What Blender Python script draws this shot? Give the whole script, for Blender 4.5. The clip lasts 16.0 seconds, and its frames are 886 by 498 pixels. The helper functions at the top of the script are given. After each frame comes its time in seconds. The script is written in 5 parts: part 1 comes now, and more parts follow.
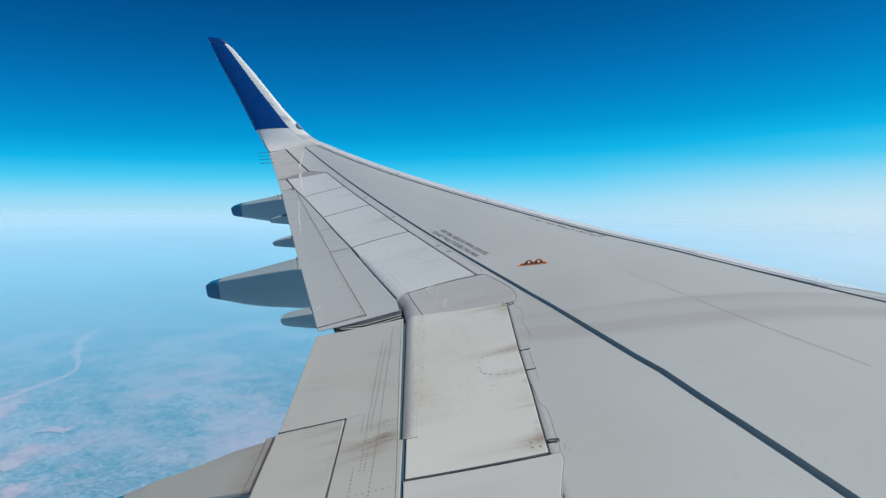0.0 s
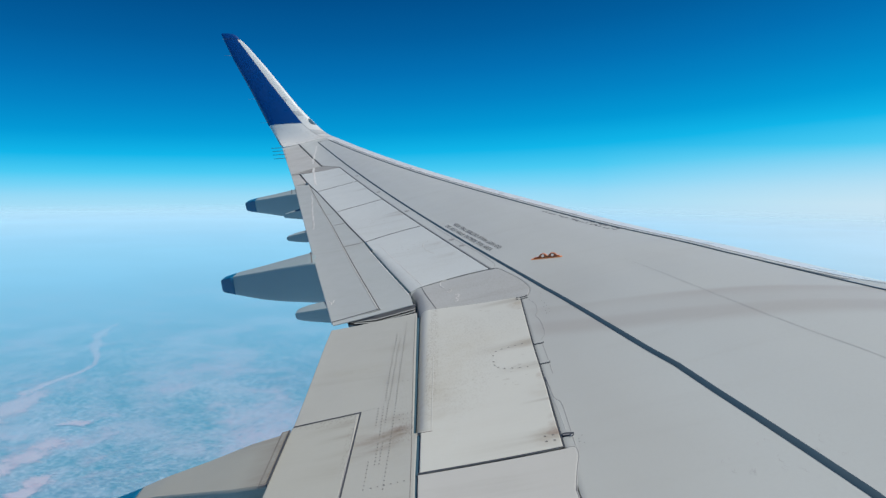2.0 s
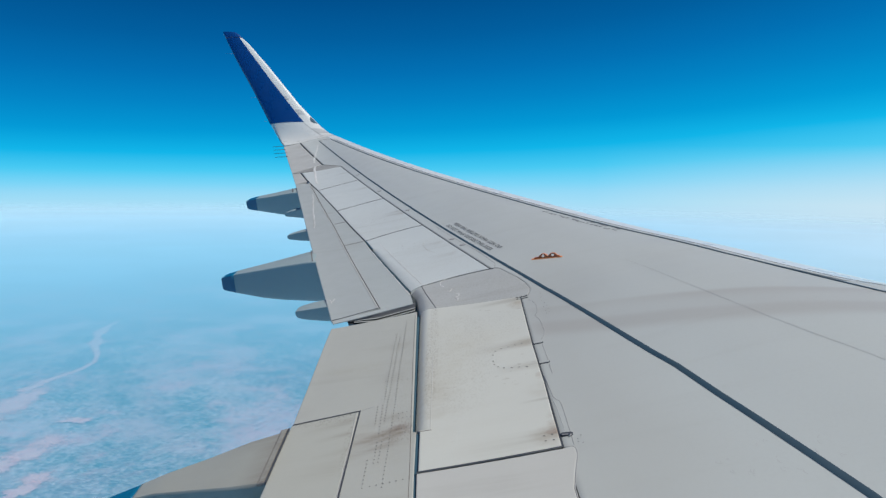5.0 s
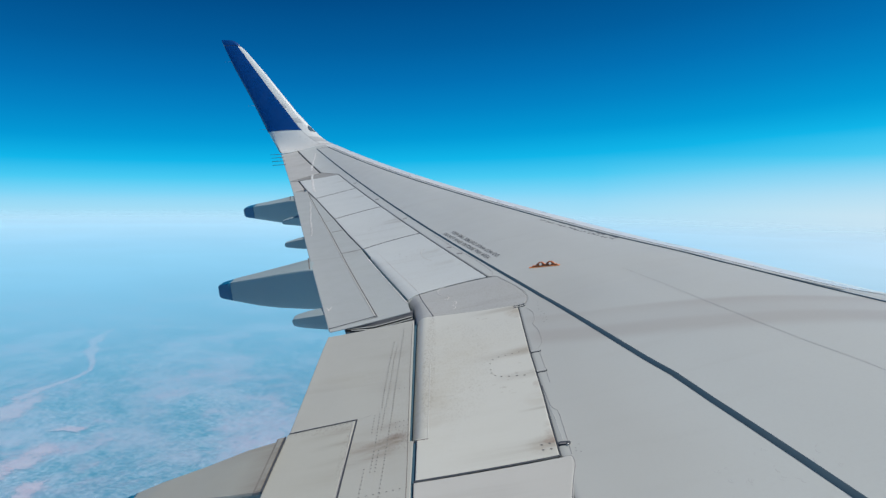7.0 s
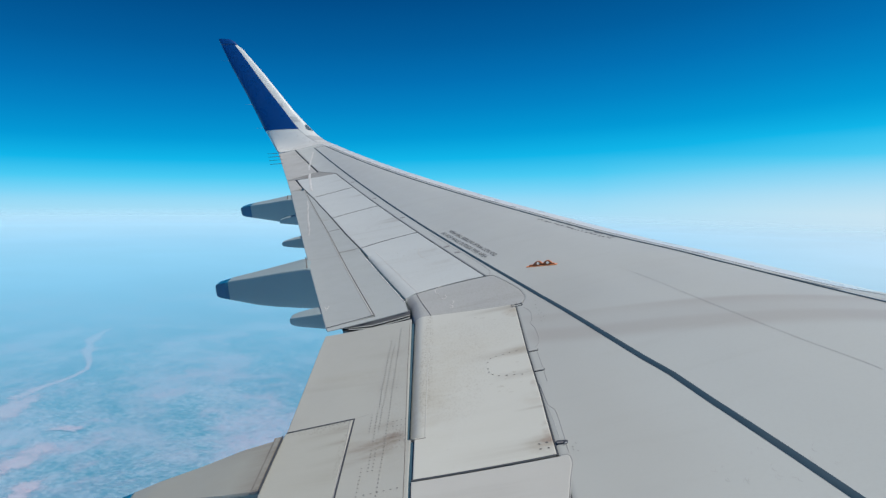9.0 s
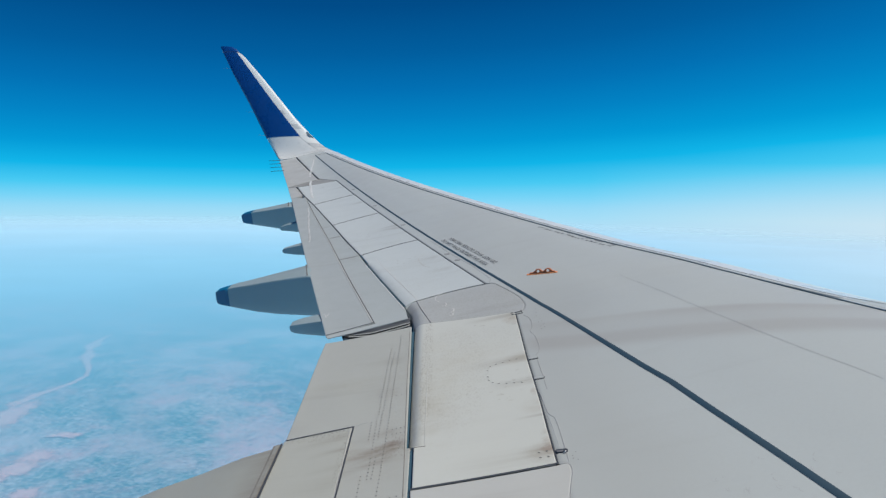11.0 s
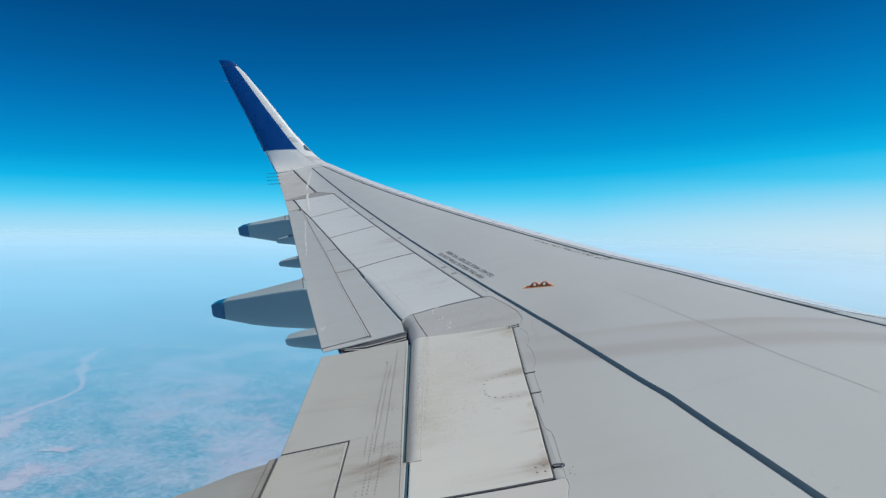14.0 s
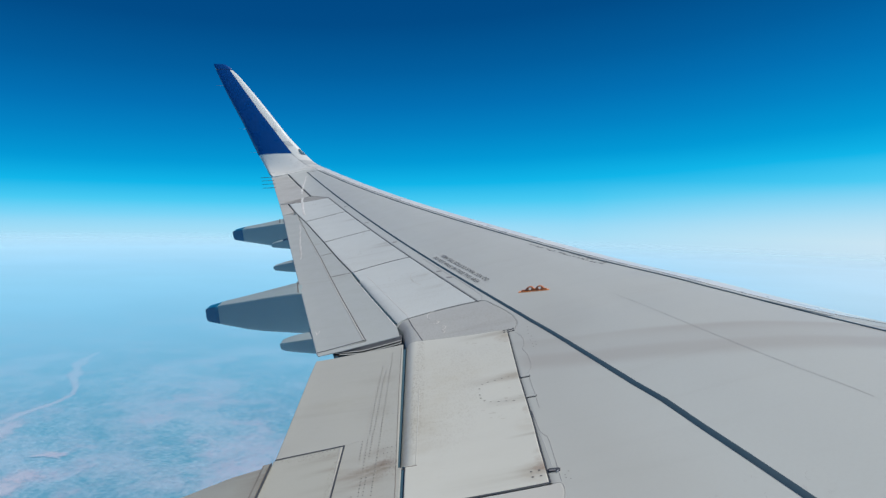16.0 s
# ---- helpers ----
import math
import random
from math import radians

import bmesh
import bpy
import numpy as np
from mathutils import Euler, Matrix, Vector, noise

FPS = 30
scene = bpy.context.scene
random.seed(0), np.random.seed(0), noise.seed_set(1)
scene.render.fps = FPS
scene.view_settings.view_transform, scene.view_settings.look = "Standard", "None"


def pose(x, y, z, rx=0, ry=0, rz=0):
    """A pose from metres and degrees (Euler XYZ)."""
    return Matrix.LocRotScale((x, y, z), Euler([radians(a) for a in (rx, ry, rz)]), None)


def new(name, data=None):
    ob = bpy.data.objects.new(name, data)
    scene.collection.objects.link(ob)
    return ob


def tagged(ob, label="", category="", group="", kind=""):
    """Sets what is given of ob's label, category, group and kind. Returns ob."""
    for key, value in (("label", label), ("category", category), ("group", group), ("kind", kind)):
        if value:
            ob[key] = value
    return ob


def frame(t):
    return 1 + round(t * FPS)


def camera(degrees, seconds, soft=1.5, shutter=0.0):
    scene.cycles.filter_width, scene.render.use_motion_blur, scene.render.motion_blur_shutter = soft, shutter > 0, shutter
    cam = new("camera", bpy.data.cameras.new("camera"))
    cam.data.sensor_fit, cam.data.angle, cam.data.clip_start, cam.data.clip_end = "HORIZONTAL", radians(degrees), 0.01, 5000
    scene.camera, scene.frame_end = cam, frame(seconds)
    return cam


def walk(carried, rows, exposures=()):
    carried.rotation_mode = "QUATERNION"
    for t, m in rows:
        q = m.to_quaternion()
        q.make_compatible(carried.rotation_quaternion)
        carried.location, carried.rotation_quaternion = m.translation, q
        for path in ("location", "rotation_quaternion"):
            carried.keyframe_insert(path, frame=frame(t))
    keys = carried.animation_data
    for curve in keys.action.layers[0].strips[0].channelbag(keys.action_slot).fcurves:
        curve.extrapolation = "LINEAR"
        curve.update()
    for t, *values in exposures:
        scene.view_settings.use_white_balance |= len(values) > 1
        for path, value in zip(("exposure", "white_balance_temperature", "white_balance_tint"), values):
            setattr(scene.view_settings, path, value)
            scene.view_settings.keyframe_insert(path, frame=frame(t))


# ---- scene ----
# rows of the hand-held camera: seconds, x, y, z, yaw, pitch, roll
PATH = [
    (0, 0.8498, 1.7989, 1.0701, -0.710, -5.613, 0.725),
    (0.3, 0.8496, 1.7991, 1.0691, -0.536, -5.311, 0.787),
    (0.5, 0.8494, 1.7993, 1.0685, -0.418, -5.464, 0.822),
    (0.8, 0.8486, 1.7992, 1.0684, -0.131, -5.411, 0.721),
    (0.9, 0.8484, 1.7991, 1.0684, -0.221, -5.451, 0.730),
    (1, 0.8481, 1.7991, 1.0684, 0.038, -5.358, 0.651),
    (1.1, 0.8478, 1.7991, 1.0688, -0.298, -5.226, 0.353),
    (1.2, 0.8475, 1.7991, 1.0692, -1.029, -4.926, 0.066),
    (1.3, 0.8472, 1.7992, 1.0696, -0.867, -5.168, 0.381),
    (1.4, 0.8469, 1.7992, 1.0700, -0.573, -5.803, 1.202),
    (1.5, 0.8466, 1.7992, 1.0704, -0.427, -6.139, 1.649),
    (1.6, 0.8473, 1.7995, 1.0706, -0.312, -5.885, 1.364),
    (1.7, 0.8480, 1.7997, 1.0707, 0.533, -5.841, 2.121),
    (1.8, 0.8488, 1.8000, 1.0709, -0.149, -5.962, 2.015),
    (1.9, 0.8495, 1.8002, 1.0710, 0.048, -6.121, 1.749),
    (2, 0.8502, 1.8005, 1.0712, 0.456, -6.142, 1.153),
    (2.1, 0.8502, 1.8002, 1.0703, 0.173, -5.917, 0.851),
    (2.2, 0.8503, 1.7998, 1.0695, 0.408, -5.793, 0.956),
    (2.3, 0.8503, 1.7995, 1.0686, 0.986, -5.711, 1.057),
    (2.4, 0.8504, 1.7991, 1.0678, 0.701, -5.703, 0.923),
    (2.5, 0.8504, 1.7988, 1.0669, 0.729, -5.707, 1.178),
    (2.6, 0.8499, 1.7990, 1.0676, 0.521, -5.920, 1.300),
    (2.7, 0.8494, 1.7991, 1.0684, 0.445, -6.268, 1.229),
    (2.8, 0.8490, 1.7993, 1.0691, 0.589, -6.351, 1.107),
    (2.9, 0.8485, 1.7994, 1.0699, 0.471, -6.471, 1.044),
    (3, 0.8480, 1.7996, 1.0706, 0.644, -6.397, 1.230),
    (3.2, 0.8471, 1.8001, 1.0708, 0.483, -6.559, 1.072),
    (3.3, 0.8467, 1.8003, 1.0709, 0.820, -6.542, 1.179),
    (3.5, 0.8458, 1.8008, 1.0711, 0.940, -6.253, 1.263),
    (3.6, 0.8469, 1.8003, 1.0706, 0.923, -6.163, 1.045),
    (3.8, 0.8492, 1.7992, 1.0695, 0.820, -6.158, 1.022),
    (4, 0.8515, 1.7982, 1.0685, 0.747, -6.258, 0.974),
    (4.2, 0.8517, 1.7982, 1.0684, 0.654, -6.287, 0.987),
    (6.3, 0.8534, 1.7984, 1.0676, 0.463, -5.448, 0.508),
    (6.5, 0.8536, 1.7984, 1.0675, 0.473, -5.339, 0.626),
    (7, 0.8507, 1.7991, 1.0675, 0.321, -5.418, 0.647),
    (7.5, 0.8521, 1.8001, 1.0685, 0.235, -5.588, 0.594),
    (8, 0.8506, 1.7997, 1.0684, 0.167, -5.586, 0.633),
    (8.5, 0.8534, 1.7979, 1.0678, 0.245, -5.562, 0.581),
    (9, 0.8508, 1.7992, 1.0678, 0.101, -5.500, 0.603),
    (9.2, 0.8510, 1.7992, 1.0678, 0.175, -5.448, 0.597),
    (11.3, 0.8525, 1.7990, 1.0679, 0.168, -4.577, 0.385),
    (11.5, 0.8527, 1.7990, 1.0679, 0.184, -4.409, 0.369),
    (12, 0.8485, 1.8017, 1.0718, 0.295, -4.293, 0.457),
    (12.2, 0.8503, 1.8009, 1.0701, 0.349, -4.135, 0.491),
    (12.5, 0.8529, 1.7998, 1.0675, 0.585, -3.930, 0.477),
    (12.8, 0.8525, 1.7989, 1.0677, 0.304, -4.084, 0.475),
    (13, 0.8522, 1.7983, 1.0679, 0.397, -4.067, 0.367),
    (13.3, 0.8517, 1.7983, 1.0686, 0.163, -3.557, 0.228),
    (13.5, 0.8514, 1.7983, 1.0690, 0.080, -3.556, 0.288),
    (14, 0.8526, 1.7982, 1.0686, -0.132, -3.634, 0.282),
    (14.5, 0.8521, 1.7994, 1.0686, -0.081, -3.498, 0.396),
    (15, 0.8530, 1.7988, 1.0675, -0.083, -3.538, 0.439),
    (15.5, 0.8493, 1.8005, 1.0698, -0.166, -3.596, 0.425),
    (15.8, 0.8501, 1.8007, 1.0690, -0.422, -3.334, 0.253),
    (16, 0.8507, 1.8009, 1.0684, -0.585, -3.266, 0.254),
]
cam = camera(70.0, 16.0, soft=1.35)
# the aircraft flies a little nose-up over the level ground
ATTITUDE = pose(0, 0, 0, 0, -1.75, 0)
walk(cam, [(t, ATTITUDE @ pose(x, y, z, 90 + pitch, roll, yaw)) for t, x, y, z, yaw, pitch, roll in PATH])


# ---- light ----
def lin(r, g, b):
    """Linear colour from 0-255 display values."""
    return tuple((c / 255 / 12.92) if c <= 10 else ((c / 255 + 0.055) / 1.055) ** 2.4 for c in (r, g, b)) + (1.0,)


SUN_TO = Vector((0.50, -0.17, 0.85)).normalized()
sun = new("sun", bpy.data.lights.new("sun", "SUN"))
sun.data.energy, sun.data.angle, sun.data.color = 4.2, radians(0.53), (1.0, 0.965, 0.885)
sun.rotation_mode = "QUATERNION"
sun.rotation_quaternion = SUN_TO.to_track_quat("Z", "Y")

world = bpy.data.worlds.new("sky")
scene.world = world
world.use_nodes = True
wn, wl = world.node_tree.nodes, world.node_tree.links
wn.clear()
w_out = wn.new("ShaderNodeOutputWorld")
w_bg = wn.new("ShaderNodeBackground")
w_sky = wn.new("ShaderNodeTexSky")
w_sky.sky_type, w_sky.sun_disc = "NISHITA", False
w_sky.altitude, w_sky.air_density, w_sky.dust_density = 10500, 1.0, 0.6
w_sky.sun_elevation = math.asin(SUN_TO.z)
w_sky.sun_rotation = math.atan2(SUN_TO.x, SUN_TO.y)
w_co = wn.new("ShaderNodeTexCoord")
w_sep = wn.new("ShaderNodeSeparateXYZ")
wl.new(w_co.outputs["Generated"], w_sep.inputs[0])


def wmath(op, a, b=None):
    n = wn.new("ShaderNodeMath")
    n.operation = op
    for i, v in enumerate((a, b)):
        if v is None:
            continue
        if isinstance(v, (int, float)):
            n.inputs[i].default_value = v
        else:
            wl.new(v, n.inputs[i])
    return n.outputs[0]


elev = wmath("MULTIPLY", wmath("ARCSINE", w_sep.outputs[2]), 180 / math.pi)
# the haze band stands higher towards the sun's side of the sky
side = wmath("ADD", wmath("MULTIPLY", wmath("MULTIPLY", w_sep.outputs[0], w_sep.outputs[0]), 2.5),
             wmath("MULTIPLY", w_sep.outputs[0], 3.5))
fade = wmath("MINIMUM", wmath("MAXIMUM", wmath("DIVIDE", wmath("ADD", elev, 3.5), 8.0), 0.0), 1.0)
lift = wmath("ADD", fade, wmath("MULTIPLY", wmath("MINIMUM", wmath("MAXIMUM", wmath("DIVIDE", wmath("SUBTRACT", elev, 6.0), 12.0), 0.0), 1.0), 0.6))
elev_s = wmath("SUBTRACT", elev, wmath("MULTIPLY", side, lift))
w_ramp = wn.new("ShaderNodeValToRGB")
SKY = [(-10, 150, 205, 238), (-4.2, 158, 212, 243), (-3.4, 171, 218, 244), (-2.6, 178, 224, 248), (-1.9, 166, 223, 248), (-1.1, 152, 219, 248),
       (-0.3, 124, 214, 248), (1.0, 72, 203, 244), (2.6, 14, 182, 234), (4.6, 0, 154, 215), (7.0, 0, 132, 198),
       (9.5, 0, 113, 181), (12.5, 0, 95, 160), (16.5, 0, 76, 137), (30.0, 0, 52, 110), (60.0, 0, 40, 92)]
LOW, HIGH = -10.0, 60.0
while len(w_ramp.color_ramp.elements) < len(SKY):
    w_ramp.color_ramp.elements.new(0.5)
for el, (deg, r, g, b) in zip(w_ramp.color_ramp.elements, SKY):
    el.position = (deg - LOW) / (HIGH - LOW)
for el, (deg, r, g, b) in zip(w_ramp.color_ramp.elements, SKY):
    el.color = lin(r, g, b)
wl.new(wmath("DIVIDE", wmath("SUBTRACT", elev_s, LOW), HIGH - LOW), w_ramp.inputs[0])
w_dim = wn.new("ShaderNodeMix")
w_dim.data_type, w_dim.blend_type = "RGBA", "MULTIPLY"
w_dim.inputs["Factor"].default_value = 1.0
wl.new(w_sky.outputs[0], w_dim.inputs["A"])
w_dim.inputs["B"].default_value = (0.02, 0.06, 0.08, 1)
w_mix = wn.new("ShaderNodeMix")
w_mix.data_type = "RGBA"
w_mix.inputs["Factor"].default_value = 0.03
wl.new(w_ramp.outputs[0], w_mix.inputs["A"])
wl.new(w_dim.outputs["Result"], w_mix.inputs["B"])
# a whiter, warmer glow low on the sun's side
glow = wmath("MULTIPLY", wmath("MINIMUM", wmath("MAXIMUM", wmath("DIVIDE", wmath("SUBTRACT", w_sep.outputs[0], 0.22), 0.45), 0.0), 1.0),
             wmath("MAXIMUM", wmath("SUBTRACT", 1.0, wmath("ABSOLUTE", wmath("DIVIDE", wmath("ADD", elev, 1.4), 4.6))), 0.0))
w_warm = wn.new("ShaderNodeMix")
w_warm.data_type = "RGBA"
wl.new(wmath("MULTIPLY", glow, 0.75), w_warm.inputs["Factor"])
wl.new(w_mix.outputs["Result"], w_warm.inputs["A"])
w_warm.inputs["B"].default_value = lin(220, 233, 240)
wl.new(w_warm.outputs["Result"], w_bg.inputs[0])
w_bg.inputs[1].default_value = 1.0
wl.new(w_bg.outputs[0], w_out.inputs[0])


# ---- materials ----
class Nodes:
    """A small helper to write node materials."""

    def __init__(self, name):
        self.mat = bpy.data.materials.new(name)
        self.mat.use_nodes = True
        self.n, self.l = self.mat.node_tree.nodes, self.mat.node_tree.links
        self.bsdf = self.n["Principled BSDF"]
        self.out = self.n["Material Output"]
        self.co = self.n.new("ShaderNodeTexCoord").outputs["Object"]
        sep = self.n.new("ShaderNodeSeparateXYZ")
        self.l.new(self.co, sep.inputs[0])
        self.x, self.y, self.z = sep.outputs

    def math(self, op, a, b=None, clamp=False):
        n = self.n.new("ShaderNodeMath")
        n.operation, n.use_clamp = op, clamp
        for i, v in enumerate((a, b)):
            if v is None:
                continue
            if isinstance(v, (int, float)):
                n.inputs[i].default_value = v
            else:
                self.l.new(v, n.inputs[i])
        return n.outputs[0]

    def noise(self, scale, detail=4.0, stretch=(1, 1, 1), rough=0.55, shift=0.0):
        m = self.n.new("ShaderNodeMapping")
        m.inputs["Scale"].default_value = stretch
        m.inputs["Location"].default_value = (shift, shift * 0.7, 0)
        self.l.new(self.co, m.inputs[0])
        t = self.n.new("ShaderNodeTexNoise")
        t.inputs["Scale"].default_value, t.inputs["Detail"].default_value = scale, detail
        t.inputs["Roughness"].default_value = rough
        self.l.new(m.outputs[0], t.inputs["Vector"])
        return t.outputs["Fac"]

    def range(self, v, a, b, c=0.0, d=1.0):
        n = self.n.new("ShaderNodeMapRange")
        n.interpolation_type = "SMOOTHSTEP"
        for i, q in enumerate((a, b, c, d)):
            n.inputs[i + 1].default_value = q
        self.l.new(v, n.inputs[0])
        return n.outputs[0]

    def mix(self, fac, a, b, how="MIX"):
        n = self.n.new("ShaderNodeMix")
        n.data_type, n.blend_type = "RGBA", how
        for key, v in (("Factor", fac), ("A", a), ("B", b)):
            if isinstance(v, (int, float, tuple)):
                n.inputs[key].default_value = v
            else:
                self.l.new(v, n.inputs[key])
        return n.outputs["Result"]

    def bump(self, v, strength, distance):
        b = self.n.new("ShaderNodeBump")
        b.inputs["Strength"].default_value, b.inputs["Distance"].default_value = strength, distance
        self.l.new(v, b.inputs["Height"])
        self.l.new(b.outputs[0], self.bsdf.inputs["Normal"])

    def done(self, color, rough, metal=0.0, spec=0.5, coat=0.0):
        for key, v in (("Base Color", color), ("Roughness", rough), ("Metallic", metal), ("Specular IOR Level", spec), ("Coat Weight", coat)):
            if isinstance(v, (int, float, tuple)):
                self.bsdf.inputs[key].default_value = v
            else:
                self.l.new(v, self.bsdf.inputs[key])
        return self.mat


def grey(v, r=1.0, g=1.0, b=1.0):
    return (v * r, v * g, v * b, 1.0)


def paint(name, color, rough=0.42, dirt=0.18, soil=(0.150, 0.118, 0.085, 1.0), smears=(), coat=0.0, tone=0.06, mottled=0.0, tints=(), specks=()):
    """Aircraft paint: cloudy tone, chordwise grime, oil smears (x, y, length aft, half width, strength, drift inboard per metre),
    stained areas (tints) and areas of fine dirt flecks (specks): x, y, half length, half width, strength."""
    k = Nodes(name)
    cloud = k.range(k.noise(0.7, 3.0), 0.3, 0.7)
    c = k.mix(k.math("MULTIPLY", cloud, tone * 2), color, tuple(v * 0.86 for v in color[:3]) + (1.0,))
    fine = k.range(k.noise(45.0, 5.0), 0.35, 0.75)
    c = k.mix(k.math("MULTIPLY", fine, tone), c, tuple(v * 0.8 for v in color[:3]) + (1.0,))
    streak = k.range(k.noise(1.0, 6.0, (0.55, 9.0, 1.0), 0.62), 0.50, 0.78)
    patch = k.range(k.noise(1.3, 2.0, shift=4.0), 0.42, 0.68)
    grime = k.math("MULTIPLY", k.math("MULTIPLY", streak, patch), dirt)
    c = k.mix(grime, c, soil)
    if smears:
        rag = k.range(k.noise(1.0, 5.0, (3.0, 55.0, 1.0), 0.65, 2.0), 0.25, 0.75, 0.35, 1.0)
        total = None
        for x0, y0, length, half, strength, *drift in smears:
            along = k.math("DIVIDE", k.math("SUBTRACT", x0, k.x), length)
            tail = k.math("MULTIPLY", k.math("SUBTRACT", 1.0, along, True), k.range(along, 0.0, 0.22))
            centre = k.math("SUBTRACT", y0, k.math("MULTIPLY", k.math("SUBTRACT", x0, k.x), drift[0] if drift else 0.0))
            off = k.math("DIVIDE", k.math("ABSOLUTE", k.math("SUBTRACT", k.y, centre)), half)
            wide = k.math("SUBTRACT", 1.0, off, True)
            one = k.math("MULTIPLY", k.math("MULTIPLY", tail, wide), strength)
            total = one if total is None else k.math("MAXIMUM", total, one)
        c = k.mix(k.math("MULTIPLY", total, rag), c, soil)
    for x0, y0, rx, ry, strength, shade in tints:
        ex = k.math("DIVIDE", k.math("SUBTRACT", k.x, x0), rx)
        ey = k.math("DIVIDE", k.math("SUBTRACT", k.y, y0), ry)
        near = k.math("SUBTRACT", 1.0, k.math("ADD", k.math("MULTIPLY", ex, ex), k.math("MULTIPLY", ey, ey)), True)
        rag = k.range(k.noise(7.0, 6.0, (0.9, 1.6, 1.0), 0.75, x0 * 7), 0.30, 0.70)
        c = k.mix(k.math("MULTIPLY", k.math("MULTIPLY", near, rag), strength), c, shade)
    if mottled:
        spots = k.range(k.noise(26.0, 2.0, (0.8, 1.2, 1.0), 0.5, 1.0), 0.64, 0.70)
        zone = k.range(k.noise(2.2, 1.0, shift=9.0), 0.55, 0.7)
        c = k.mix(k.math("MULTIPLY", k.math("MULTIPLY", spots, zone), mottled), c, soil)
    for x0, y0, rx, ry, strength in specks:
        ex = k.math("DIVIDE", k.math("SUBTRACT", k.x, x0), rx)
        ey = k.math("DIVIDE", k.math("SUBTRACT", k.y, y0), ry)
        near = k.math("SUBTRACT", 1.0, k.math("ADD", k.math("MULTIPLY", ex, ex), k.math("MULTIPLY", ey, ey)), True)
        fleck = k.range(k.noise(85.0, 4.0, (1.0, 0.5, 1.0), 0.7, y0), 0.45, 0.70)
        c = k.mix(k.math("MULTIPLY", k.math("MULTIPLY", k.range(near, 0.0, 0.5), fleck), strength), c, soil)
    k.bump(k.noise(7.0, 3.0), 0.05, 0.004)
    r = k.range(k.noise(5.0, 4.0), 0.2, 0.8, rough - 0.07, rough + 0.10)
    return k.done(c, r, coat=coat)


def skin_paint():
    """The grey wing box, with a broad band of shading painted into its colour."""
    color = grey(0.495, 0.925, 1.0, 1.0)
    k = Nodes("grey_wing_skin_paint")
    cloud = k.range(k.noise(0.55, 3.0), 0.3, 0.7)
    c = k.mix(k.math("MULTIPLY", cloud, 0.22), color, grey(0.445, 0.93, 1.0, 0.995))
    warm = k.range(k.noise(0.35, 2.0, shift=3.0), 0.45, 0.7)
    c = k.mix(k.math("MULTIPLY", warm, 0.35), c, grey(0.44, 0.955, 1.0, 0.985))
    fine = k.range(k.noise(60.0, 5.0), 0.35, 0.8)
    c = k.mix(k.math("MULTIPLY", fine, 0.07), c, grey(0.3))
    streak = k.range(k.noise(1.0, 6.0, (0.5, 7.0, 1.0), 0.6), 0.5, 0.8)
    c = k.mix(k.math("MULTIPLY", streak, 0.10), c, grey(0.22, 1.05, 1.0, 0.93))
    # darker, warmer tone behind the walkway line and ahead of the inboard spoiler
    darkened = k.math("MULTIPLY", k.range(k.math("ADD", k.x, k.math("MULTIPLY", k.noise(1.2, 3.0, shift=6.0), 0.5)), 1.75, 2.45, 1.0, 0.0), k.range(k.y, 6.2, 7.2, 1.0, 0.0))
    c = k.mix(k.math("MULTIPLY", darkened, 0.55), c, grey(0.38, 0.96, 1.0, 0.975))
    # painted shading band: a crisp outboard edge, a paler middle and a second, softer streak
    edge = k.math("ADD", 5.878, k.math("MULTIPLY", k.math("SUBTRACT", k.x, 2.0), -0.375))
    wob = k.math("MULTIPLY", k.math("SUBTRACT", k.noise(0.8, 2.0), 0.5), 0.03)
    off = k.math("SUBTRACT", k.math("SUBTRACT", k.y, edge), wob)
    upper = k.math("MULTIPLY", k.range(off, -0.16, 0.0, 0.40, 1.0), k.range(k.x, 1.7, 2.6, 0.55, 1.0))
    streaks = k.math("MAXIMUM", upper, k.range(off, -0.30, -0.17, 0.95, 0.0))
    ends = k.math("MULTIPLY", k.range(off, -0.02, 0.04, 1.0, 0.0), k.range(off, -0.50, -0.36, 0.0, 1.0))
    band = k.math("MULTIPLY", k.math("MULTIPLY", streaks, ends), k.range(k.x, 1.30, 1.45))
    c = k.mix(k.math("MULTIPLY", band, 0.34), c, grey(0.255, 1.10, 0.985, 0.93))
    k.bump(k.noise(3.0, 3.0), 0.04, 0.006)
    return k.done(c, k.range(k.noise(4.0, 4.0), 0.2, 0.8, 0.29, 0.42))


def plain(name, color, rough, metal=0.0, amount=0.25, scale=20.0):
    k = Nodes(name)
    v = k.range(k.noise(scale, 4.0), 0.3, 0.75)
    c = k.mix(k.math("MULTIPLY", v, amount), color, tuple(q * 0.55 for q in color[:3]) + (1.0,))
    return k.done(c, k.range(k.noise(scale * 0.5, 3.0), 0.2, 0.8, rough - 0.06, rough + 0.08), metal)


